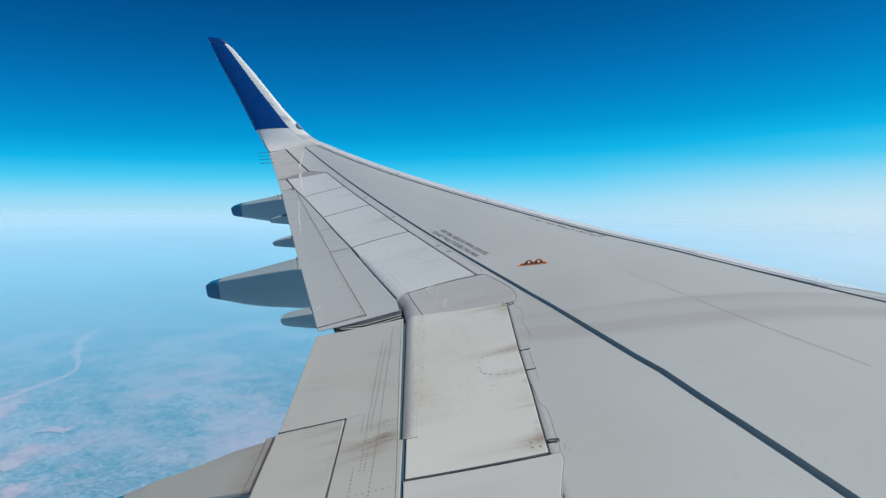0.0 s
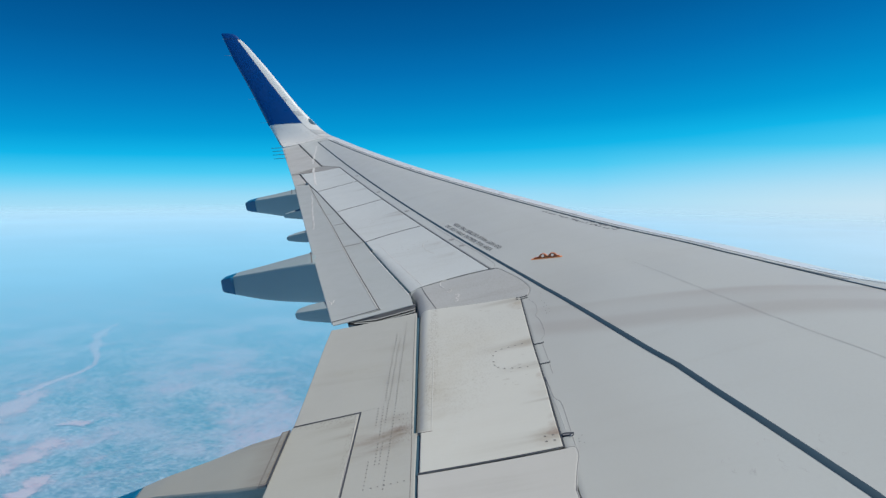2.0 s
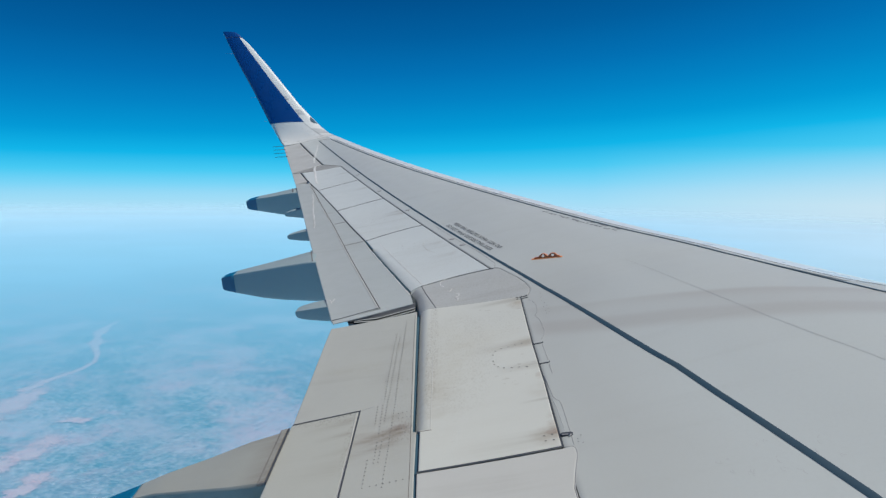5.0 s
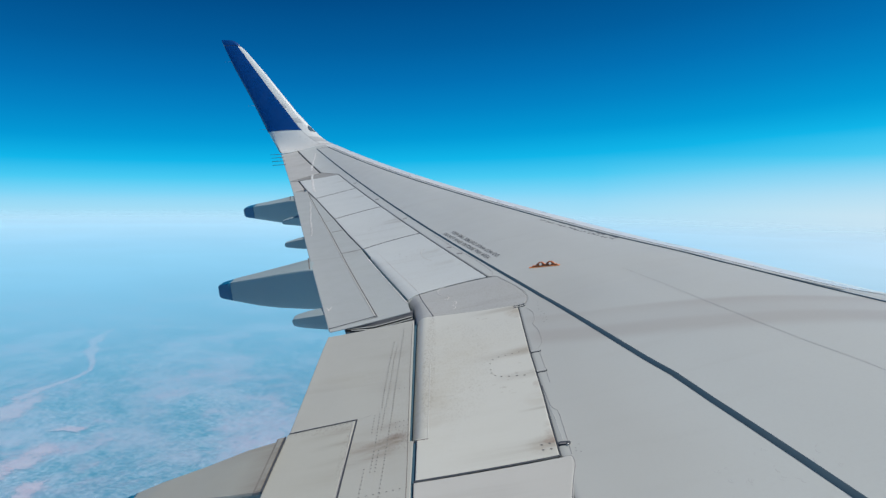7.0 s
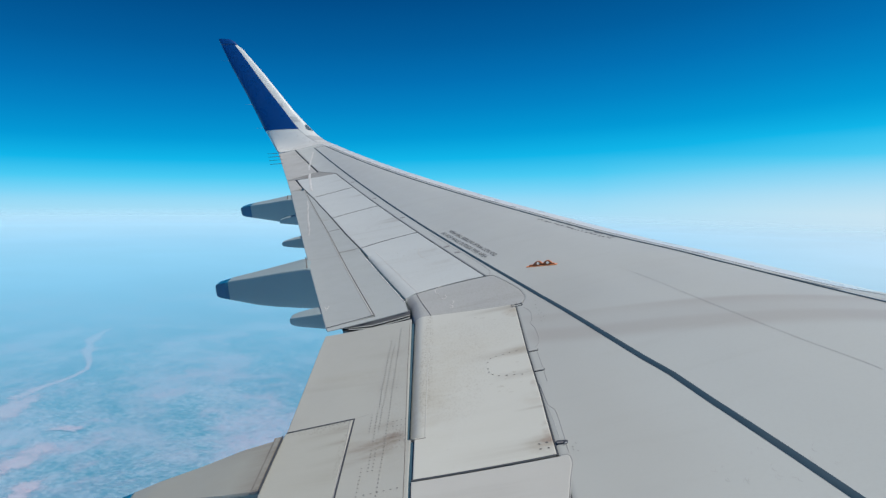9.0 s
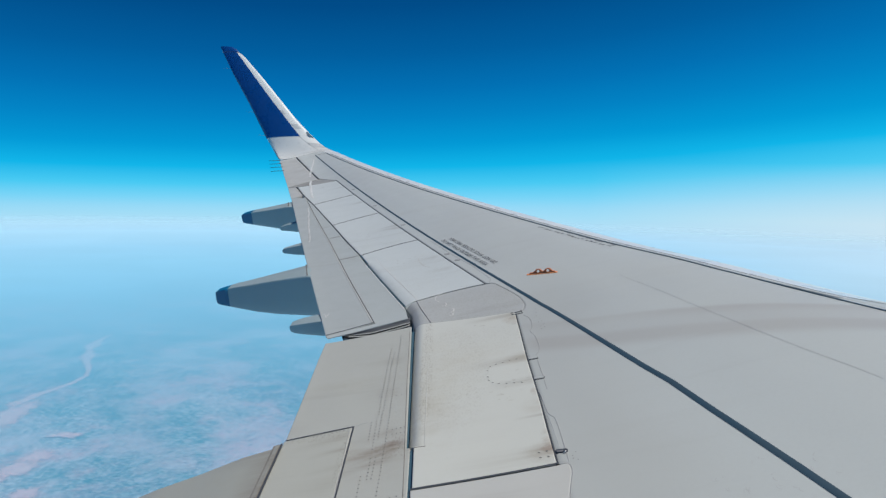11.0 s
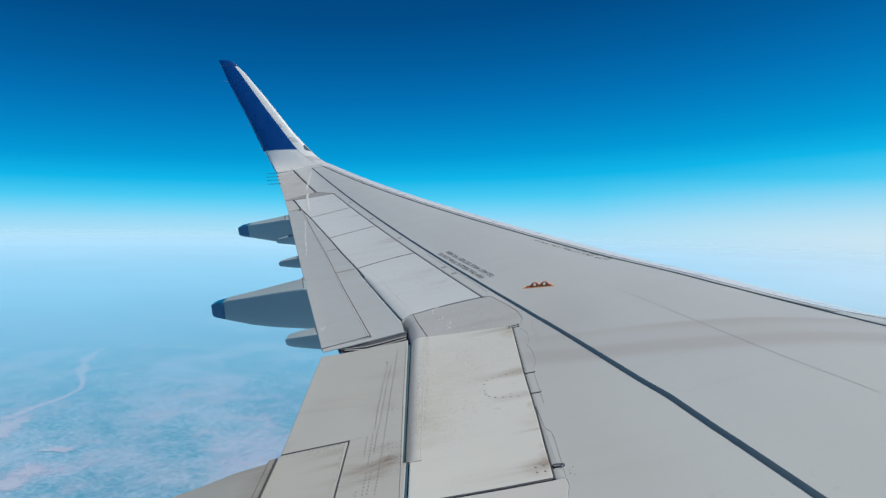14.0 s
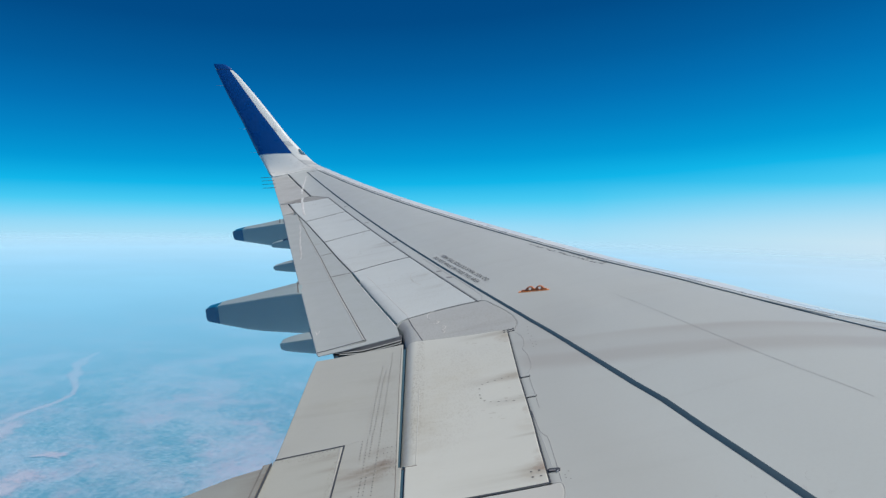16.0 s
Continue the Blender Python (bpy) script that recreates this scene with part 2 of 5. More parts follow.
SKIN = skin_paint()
SPOILER_IN = paint("pale_spoiler_paint", grey(0.53, 0.968, 1.0, 0.948), 0.45, 0.06, smears=[
    (1.44, 5.60, 0.50, 0.07, 0.65), (1.44, 5.30, 0.36, 0.06, 0.55), (1.42, 4.61, 0.30, 0.06, 1.0), (1.40, 4.58, 0.60, 0.09, 0.4), (1.42, 6.33, 0.45, 0.05, 0.9),
    (1.40, 4.916, 0.22, 0.016, 0.75)], mottled=0.22, tints=[
    (0.80, 5.65, 0.30, 0.75, 0.24, (0.37, 0.345, 0.265, 1.0)), (0.76, 5.20, 0.18, 0.60, 0.20, (0.34, 0.31, 0.24, 1.0)), (1.05, 5.75, 0.30, 0.26, 0.18, (0.40, 0.375, 0.31, 1.0)),
    (0.75, 5.10, 0.10, 0.25, 0.22, (0.24, 0.205, 0.155, 1.0)), (1.31, 5.60, 0.12, 0.10, 0.5, (0.30, 0.26, 0.20, 1.0)),
    (1.33, 5.02, 0.10, 0.10, 0.25, (0.30, 0.245, 0.18, 1.0)), (1.33, 4.60, 0.14, 0.10, 0.5, (0.26, 0.20, 0.14, 1.0)), (1.34, 6.25, 0.10, 0.12, 0.6, (0.30, 0.245, 0.18, 1.0)), (1.325, 4.70, 0.03, 0.09, 0.7, (0.25, 0.17, 0.13, 1.0)), (1.325, 4.62, 0.05, 0.03, 0.8, (0.22, 0.14, 0.11, 1.0)),
    (1.33, 5.16, 0.025, 0.05, 0.5, (0.25, 0.18, 0.14, 1.0))],
    specks=[(0.730, 5.75, 0.045, 0.95, 0.40), (0.90, 5.60, 0.24, 0.80, 0.16), (1.15, 5.95, 0.25, 0.25, 0.12)])
SPOILER_OUT = paint("pale_outer_spoiler_paint", grey(0.545, 0.920, 1.0, 1.022), 0.42, 0.14, smears=[
    (0.80, 8.02, 0.32, 0.08, 0.35), (0.94, 7.62, 0.32, 0.07, 0.35), (0.40, 9.345, 0.40, 0.045, 1.0, -0.2), (0.38, 9.515, 0.38, 0.05, 0.8, 0.05), (0.36, 9.42, 0.42, 0.12, 0.4),
    (-0.30, 11.1, 0.28, 0.06, 0.6), (-0.80, 12.4, 0.25, 0.06, 0.5)], mottled=0.3, specks=[(0.7, 7.6, 0.5, 0.7, 0.10), (0.1, 9.2, 0.5, 0.7, 0.14)])
FLAP = paint("grey_flap_paint", grey(0.390, 0.965, 1.0, 0.950), 0.46, 0.30, smears=[
    (0.65, 4.90, 0.42, 0.05, 1.0, 0.42), (0.65, 4.86, 0.30, 0.035, 1.0, 0.45), (0.63, 4.78, 0.40, 0.045, 0.6, 0.35), (0.62, 5.02, 0.30, 0.06, 0.35, 0.3), (0.60, 5.9, 0.30, 0.10, 0.3), (0.60, 5.45, 0.3, 0.12, 0.25),
    (0.10, 8.35, 0.55, 0.07, 0.7), (-0.60, 10.05, 0.5, 0.08, 0.5), (-0.36, 9.49, 0.20, 0.05, 0.9)],
    tints=[(0.60, 4.885, 0.09, 0.035, 0.55, (0.17, 0.12, 0.10, 1.0)), (0.47, 4.83, 0.22, 0.06, 0.4, (0.20, 0.16, 0.12, 1.0)), (0.50, 4.80, 0.30, 0.30, 0.22, (0.25, 0.22, 0.18, 1.0)), (0.30, 5.62, 0.35, 0.10, 0.25, (0.27, 0.25, 0.20, 1.0))],
    specks=[(0.55, 5.5, 0.12, 0.9, 0.12), (0.6, 4.86, 0.12, 0.12, 0.35)])
FLAP_OUT = paint("grey_outer_flap_paint", grey(0.412, 0.910, 1.0, 1.020), 0.45, 0.12, smears=[
    (-0.08, 8.57, 0.30, 0.035, 0.75, 0.16), (-0.60, 10.05, 0.5, 0.06, 0.4), (-0.385, 9.515, 0.20, 0.028, 1.0, 0.37), (-0.05, 8.50, 0.35, 0.10, 0.25)], specks=[(0.2, 7.2, 0.4, 0.6, 0.10)])
FLAP_TAB = paint("grey_flap_tab_paint", grey(0.395, 0.915, 1.0, 1.02), 0.44, 0.16)
FLAP_PANEL = paint("pale_flap_panel_paint", grey(0.390, 0.97, 1.0, 0.930), 0.46, 0.20, specks=[(0.2, 5.04, 0.25, 0.05, 0.4), (0.34, 4.8, 0.03, 0.3, 0.3)], smears=[
    (0.36, 5.02, 0.30, 0.05, 0.55, 0.25), (0.36, 4.90, 0.22, 0.035, 0.5, 0.25), (0.36, 4.62, 0.3, 0.1, 0.25, 0.2), (0.36, 4.75, 0.2, 0.04, 0.3, 0.25)])
FILLET = paint("grey_fillet_paint", grey(0.41, 0.955, 1.0, 1.002), 0.45, 0.25, mottled=0.3, specks=[(1.05, 6.65, 0.5, 0.35, 0.22)])
INNER_PANEL = paint("pale_inner_panel_paint", grey(0.465, 0.98, 1.0, 0.97), 0.45, 0.2)
SLAT = paint("pale_slat_paint", grey(0.72, 0.955, 1.0, 1.0), 0.30, 0.10, coat=0.2)
AILERON = paint("grey_aileron_paint", grey(0.43, 0.975, 1.0, 0.99), 0.40, 0.3, smears=[(-1.1, 13.25, 0.9, 0.25, 1.0), (-1.5, 13.10, 0.6, 0.14, 1.0), (-1.9, 14.6, 0.4, 0.2, 0.35), (-2.3, 15.7, 0.5, 0.2, 0.3)])
SOOTY = paint("sooty_aileron_paint", grey(0.30, 0.97, 1.0, 1.0), 0.45, 0.4, smears=[(-1.52, 13.20, 0.30, 0.14, 1.0)], specks=[(-1.4, 13.2, 0.6, 0.3, 0.3)])
FAIRING = paint("pale_grey_fairing_paint", grey(0.352, 0.79, 1.0, 1.06), 0.42, 0.2)
FAIRING_IN = paint("sooty_grey_fairing_paint", grey(0.328, 0.965, 1.0, 0.925), 0.42, 0.25, smears=[
    (0.05, 4.60, 0.22, 0.30, 0.95), (0.05, 4.85, 0.22, 0.25, 0.9), (0.02, 4.95, 0.40, 0.12, 0.5)])
WHITE = paint("white_sharklet_paint", grey(0.60, 0.975, 1.0, 1.0), 0.30, 0.26, tone=0.04)
TIP_REFLECTION = paint("painted_grey_reflection", grey(0.44, 0.96, 1.0, 1.03), 0.38, 0.2)
BLUE = paint("deep_blue_paint", (0.002, 0.050, 0.205, 1.0), 0.30, 0.05, soil=(0.02, 0.05, 0.12, 1), coat=0.3, tone=0.05)
BLUE_TIP = paint("bright_blue_tip_paint", (0.003, 0.122, 0.240, 1.0), 0.30, 0.05, soil=(0.02, 0.05, 0.12, 1), coat=0.3, tone=0.05)
# inner structure, with the bluish light inside the gaps painted into its colour
DARK = plain("dark_gap_skylight_blue", (0.035, 0.085, 0.135, 1.0), 0.6, 0.0, 0.4)
SEAL = plain("dark_rubber_seal", grey(0.062, 0.85, 1.0, 1.25), 0.65, 0.0, 0.3)
GAP_DARK = plain("painted_gap_shade", (0.016, 0.050, 0.074, 1.0), 0.6, 0.0, 0.25)
GAP_BLUE = plain("painted_gap_sky_blue", (0.034, 0.092, 0.140, 1.0), 0.6, 0.0, 0.25)
LINE = plain("dark_blue_grey_walkway_paint", (0.024, 0.058, 0.088, 1.0), 0.55, 0.0, 0.25, 12.0)
THIN = plain("grey_sealant_line", grey(0.20, 1.0, 1.0, 1.05), 0.6)
SEALANT = plain("grey_smoothed_sealant", grey(0.36, 0.98, 1.0, 1.03), 0.55, 0.0, 0.35, 30.0)
FAINT = plain("faint_panel_line", grey(0.445, 0.96, 1.0, 1.02), 0.5)
LETTER = plain("grey_stencil_paint", grey(0.15, 0.95, 1.0, 1.1), 0.6)
STEEL = plain("bare_steel", grey(0.55), 0.35, 0.9)
RIVET = plain("weathered_rivet_metal", grey(0.20, 1.0, 1.0, 1.0), 0.55, 0.3)
ORANGE = plain("orange_anchor_paint", (0.58, 0.185, 0.075, 1.0), 0.5, 0.0, 0.5, 30.0)
ORANGE_EDGE = plain("bright_orange_base_paint", (0.85, 0.30, 0.10, 1.0), 0.5, 0.0, 0.2, 30.0)
SOOT = plain("sooty_brown_strip", grey(0.13, 1.08, 1.0, 0.94), 0.6, 0.0, 0.6, 14.0)
END = plain("painted_cavity_shade", grey(0.055, 1.1, 1.0, 0.95), 0.7)
STRIP = plain("brown_stained_strip", grey(0.20, 1.08, 1.0, 0.93), 0.6, 0.0, 0.5, 14.0)
PALE_MARK = plain("pale_mark", grey(0.62, 1.0, 1.0, 1.0), 0.6)
# colours of the reflected sunlight painted along the outer panels
STREAK = plain("painted_sun_streak", grey(0.66, 0.98, 1.0, 1.0), 0.4, 0.0, 0.5, 6.0)
STREAK_THIN = plain("thin_painted_sun_streak", grey(0.52, 0.97, 1.0, 1.0), 0.4, 0.0, 0.5, 6.0)
LENS = plain("smoked_light_cover", (0.07, 0.12, 0.16, 1.0), 0.15)
# unseen wall's blue, picked to tint the light bounced onto the fairings
CABIN = paint("bounce_blue_fuselage", (0.10, 0.28, 0.50, 1.0), 0.35, 0.06)

# ---- the wing's shape ----
GU = [0, .15, .3, .45, .6, .75, .87, .95, .985, 1.0]
GZ = [0, .015, .035, .062, .095, .116, .114, .095, .075, .049]
LU = [0, .2, .5, .8, .93, .98, 1.0]
LZ = [0, -.035, -.045, -.030, -.004, .022, .049]


def smooth_table(us, zs, n=400):
    """A smooth curve through a few stations, as a fine table."""
    us, zs = np.array(us, float), np.array(zs, float)
    m = np.gradient(zs, us)
    q = np.linspace(0, 1, n)
    i = np.clip(np.searchsorted(us, q) - 1, 0, len(us) - 2)
    h = us[i + 1] - us[i]
    t = (q - us[i]) / h
    z = (2 * t**3 - 3 * t**2 + 1) * zs[i] + (t**3 - 2 * t**2 + t) * h * m[i] + (3 * t**2 - 2 * t**3) * zs[i + 1] + (t**3 - t**2) * h * m[i + 1]
    return q, z


GT, LT = smooth_table(GU, GZ), smooth_table(LU, LZ)


def x_te(y):
    return 0.0 if y < 6.4 else -(0.279 * (y - 6.4) + 0.0015 * (y - 6.4) ** 2)


def x_le(y):
    return 3.4426 - (y - 6.4) * 0.5167 + 0.0022 * max(y - 10.0, 0.0) ** 2


def base_z(x, y):
    return 0.165 * (y - 6.4) + 0.004 * max(y - 6.4, 0.0) ** 2 + 0.035 * x


def swell(u, y):
    """Lifts the nose a little so that the leading edge fits the camera's view."""
    f = min(max((u - 0.62) / 0.2, 0.0), 1.0)
    return 0.019 * math.exp(-((y - 6.62) / 0.62) ** 2) * f * f * (3 - 2 * f)


def top_z(x, y):
    c = x_le(y) - x_te(y)
    u = min(max((x - x_te(y)) / c, 0.0), 1.0)
    return base_z(x, y) + c * float(np.interp(u, *GT)) + swell(u, y)


def low_z(x, y):
    c = x_le(y) - x_te(y)
    u = min(max((x - x_te(y)) / c, 0.0), 1.0)
    return base_z(x, y) + c * float(np.interp(u, *LT))


def x_slat(y):
    return x_le(y) - 0.5961 + 0.0245 * (y - 6.4)


# ---- mesh helpers ----
def part(name, bm, material, parent=None, label="", smooth=True, kind=""):
    bmesh.ops.recalc_face_normals(bm, faces=bm.faces)
    me = bpy.data.meshes.new(name)
    if smooth:
        for f in bm.faces:
            f.smooth = True
    bm.to_mesh(me)
    bm.free()
    me.materials.append(material)
    ob = new(name, me)
    ob.parent = parent
    return tagged(ob, label, kind=kind)


def along(line, n):
    """n points evenly spaced along a plan polyline."""
    p = np.array(line, float)
    d = np.r_[0, np.cumsum(np.hypot(*np.diff(p, axis=0).T))]
    q = np.linspace(0, d[-1], n)
    return np.stack([np.interp(q, d, p[:, 0]), np.interp(q, d, p[:, 1])], 1)


def sheet(aft, fore, lift=0.0, thick=0.02, step=0.14, edge=0.004, drop=0.0025, lip=0.0, lip_depth=0.0, taper=None, lip_from=-99.0, bow=(0.0, 0.0), lip_to=99.0):
    """A panel on the wing's upper surface between two plan lines, with rounded borders and a real thickness.
    lip: width over which the aft border rolls down by lip_depth, where y lies between lip_from and lip_to, narrowing towards lip_to. taper: (aft thickness, fore thickness).
    bow: how far the first and the last side border bulge outboard."""
    a0, f0 = np.array(aft, float), np.array(fore, float)
    la = np.hypot(*np.diff(a0, axis=0).T).sum()
    lf = max(np.hypot(*(f0[0] - a0[0])), np.hypot(*(f0[-1] - a0[-1])))
    us = np.unique(np.r_[0, edge / la, 2 * edge / la, 1 - 2 * edge / la, np.linspace(edge / la, 1 - edge / la, max(3, int(la / step) + 2)), 1 - edge / la, 1])
    inner = np.linspace(edge / lf, 1 - edge / lf, max(3, int(lf / step) + 2))
    if lip:
        inner = np.unique(np.r_[inner, np.linspace(edge / lf, min(lip / lf, 0.9), 7)])
    vs = np.unique(np.r_[0, 2 * edge / lf, inner, 1 - 2 * edge / lf, 1])
    d = np.r_[0, np.cumsum(np.hypot(*np.diff(a0, axis=0).T))]
    d = d / d[-1]
    e = np.r_[0, np.cumsum(np.hypot(*np.diff(f0, axis=0).T))]
    e = e / e[-1]
    us = np.unique(np.round(np.r_[us, d[1:-1], e[1:-1]], 6))
    bm = bmesh.new()
    top, bot = [], []
    for i, u in enumerate(us):
        pa = np.array([np.interp(u, d, a0[:, 0]), np.interp(u, d, a0[:, 1])])
        pf = np.array([np.interp(u, e, f0[:, 0]), np.interp(u, e, f0[:, 1])])
        rt, rb = [], []
        for j, v in enumerate(vs):
            x, y = pa + (pf - pa) * v
            y += 4 * v * (1 - v) * (bow[0] * (1 - u) + bow[1] * u)
            z = top_z(x, y) + lift
            roll = lip * (0.35 + 0.65 * min(1.0, (lip_to - y) / 1.2))
            if lip and v * lf < roll and lip_from < y < lip_to:
                z -= lip_depth * (1 - v * lf / roll) ** 2.6
            border = i in (0, len(us) - 1) or j in (0, len(vs) - 1)
            t = thick if taper is None else taper[0] + (taper[1] - taper[0]) * v
            rt.append(bm.verts.new((x, y, z - (drop if border else 0))))
            rb.append(bm.verts.new((x, y, z - t)))
        top.append(rt)
        bot.append(rb)
    nu, nv = len(us), len(vs)
    for i in range(nu - 1):
        for j in range(nv - 1):
            bm.faces.new((top[i][j], top[i + 1][j], top[i + 1][j + 1], top[i][j + 1]))
            bm.faces.new((bot[i][j], bot[i][j + 1], bot[i + 1][j + 1], bot[i + 1][j]))
    ring = [(i, 0) for i in range(nu)] + [(nu - 1, j) for j in range(1, nv)] + [(i, nv - 1) for i in range(nu - 2, -1, -1)] + [(0, j) for j in range(nv - 2, 0, -1)]
    for k in range(len(ring)):
        (a, b), (c, f) = ring[k], ring[(k + 1) % len(ring)]
        bm.faces.new((top[a][b], bot[a][b], bot[c][f], top[c][f]))
        for row in (top, bot):
            ed = bm.edges.get((row[a][b], row[c][f]))
            if ed:
                ed.smooth = False
    return bm


def ribbon(line, width, lift=0.002, step=0.08, height=0.002, bm=None, ends=None):
    """A flat strip (paint line, sealant, seal) that follows the upper surface along a plan line.
    width: metres, or a pair of lists (y stations, widths there)."""
    bm = bm or bmesh.new()
    p = np.array(line, float)
    n = max(2, int(np.hypot(*np.diff(p, axis=0).T).sum() / step) + 1)
    q = along(line, n)
    rows = []
    for i in range(n):
        t = q[min(i + 1, n - 1)] - q[max(i - 1, 0)]
        t = t / max(np.hypot(*t), 1e-9)
        s = np.array([-t[1], t[0]])
        w = float(np.interp(q[i][1], *width)) if isinstance(width, tuple) else width if ends is None else width + (ends - width) * i / (n - 1)
        cells = []
        for k, dz in ((-0.5, 0.0), (-0.42, height), (0.42, height), (0.5, 0.0)):
            x, y = q[i] + s * w * k
            cells.append(bm.verts.new((x, y, top_z(x, y) + lift + dz)))
        rows.append(cells)
    for i in range(n - 1):
        for k in range(3):
            bm.faces.new((rows[i][k], rows[i][k + 1], rows[i + 1][k + 1], rows[i + 1][k]))
    return bm


def lerp2(a, b, t):
    return (a[0] + (b[0] - a[0]) * t, a[1] + (b[1] - a[1]) * t)


# ---- ground and air ----
GROUND_Z = -300.0
def disc(name, z, radius, rings, material, kind, label, rise=0.0):
    bm = bmesh.new()
    rr = np.r_[0, np.geomspace(40, 3700, rings), np.linspace(3700, radius, 22)[1:]]
    loops = []
    for r in rr[1:]:
        loops.append([bm.verts.new((r * math.cos(a), r * math.sin(a), z + rise * max((r - 3700) / (radius - 3700), 0.0) ** 2)) for a in np.linspace(0, 2 * math.pi, 193)[:-1]])
    centre = bm.verts.new((0, 0, z))
    for k in range(192):
        bm.faces.new((centre, loops[0][k], loops[0][(k + 1) % 192]))
    for l0, l1 in zip(loops, loops[1:]):
        for k in range(192):
            bm.faces.new((l0[k], l1[k], l1[(k + 1) % 192], l0[(k + 1) % 192]))
    return part(name, bm, material, None, label, kind=kind)


def ground_material():
    k = Nodes("farmland_seen_from_altitude")
    fields = k.range(k.noise(0.012, 6.0, rough=0.66), 0.38, 0.64)
    c = k.mix(fields, (0.03, 0.20, 0.20, 1), (0.56, 0.43, 0.42, 1))
    soil = k.range(k.noise(0.0075, 5.0, shift=50.0, rough=0.65), 0.50, 0.60)
    c = k.mix(k.math("MULTIPLY", soil, 0.55), c, (0.95, 0.46, 0.45, 1))
    wet = k.range(k.noise(0.0052, 4.0, shift=300.0), 0.48, 0.62)
    c = k.mix(k.math("MULTIPLY", wet, 0.75), c, (0.0, 0.16, 0.19, 1))
    plots = k.range(k.noise(0.075, 5.0, (1.0, 0.7, 1.0), 0.75), 0.46, 0.70)
    c = k.mix(k.math("MULTIPLY", plots, 0.62), c, (0.80, 0.72, 0.74, 1))
    dark = k.range(k.noise(0.11, 4.0, (1.0, 0.7, 1.0), 0.7, 40.0), 0.52, 0.68)
    c = k.mix(k.math("MULTIPLY", dark, 0.60), c, (0.0, 0.10, 0.12, 1))
    grain = k.range(k.noise(0.30, 4.0, (0.45, 0.75, 1.0), 0.8, 70.0), 0.46, 0.60)
    c = k.mix(k.math("MULTIPLY", grain, 0.46), c, (0.78, 0.86, 0.82, 1))
    specks = k.range(k.noise(0.34, 4.0, (0.6, 0.6, 1.0), 0.75), 0.50, 0.66)
    towns = k.range(k.noise(0.0065, 3.0, shift=90.0), 0.46, 0.62)
    c = k.mix(k.math("MULTIPLY", k.math("MULTIPLY", specks, towns), 0.9), c, (1.0, 0.98, 0.95, 1))
    return k.done(c, 0.9, spec=0.1)


def sand_material():
    """Pale sand that thins out raggedly from its middle, where the vertex value is 1, to its rim, where it is 0."""
    k = Nodes("pale_river_sand")
    c = k.mix(k.range(k.noise(0.05, 5.0), 0.3, 0.7), (1.0, 0.66, 0.58, 1), (0.97, 0.54, 0.49, 1))
    k.done(c, 0.9, spec=0.1)
    rim = k.n.new("ShaderNodeAttribute")
    rim.attribute_name = "middle"
    ragged = k.math("MULTIPLY", k.math("SUBTRACT", k.noise(0.10, 6.0, (0.6, 1.0, 1.0), 0.8, 20.0), 0.5), 1.5)
    bare = k.range(k.math("ADD", rim.outputs["Fac"], ragged), 0.12, 0.52)
    clear = k.n.new("ShaderNodeBsdfTransparent")
    mixer = k.n.new("ShaderNodeMixShader")
    k.l.new(bare, mixer.inputs[0])
    k.l.new(clear.outputs[0], mixer.inputs[1])
    k.l.new(k.bsdf.outputs[0], mixer.inputs[2])
    k.l.new(mixer.outputs[0], k.out.inputs[0])
    return k.mat


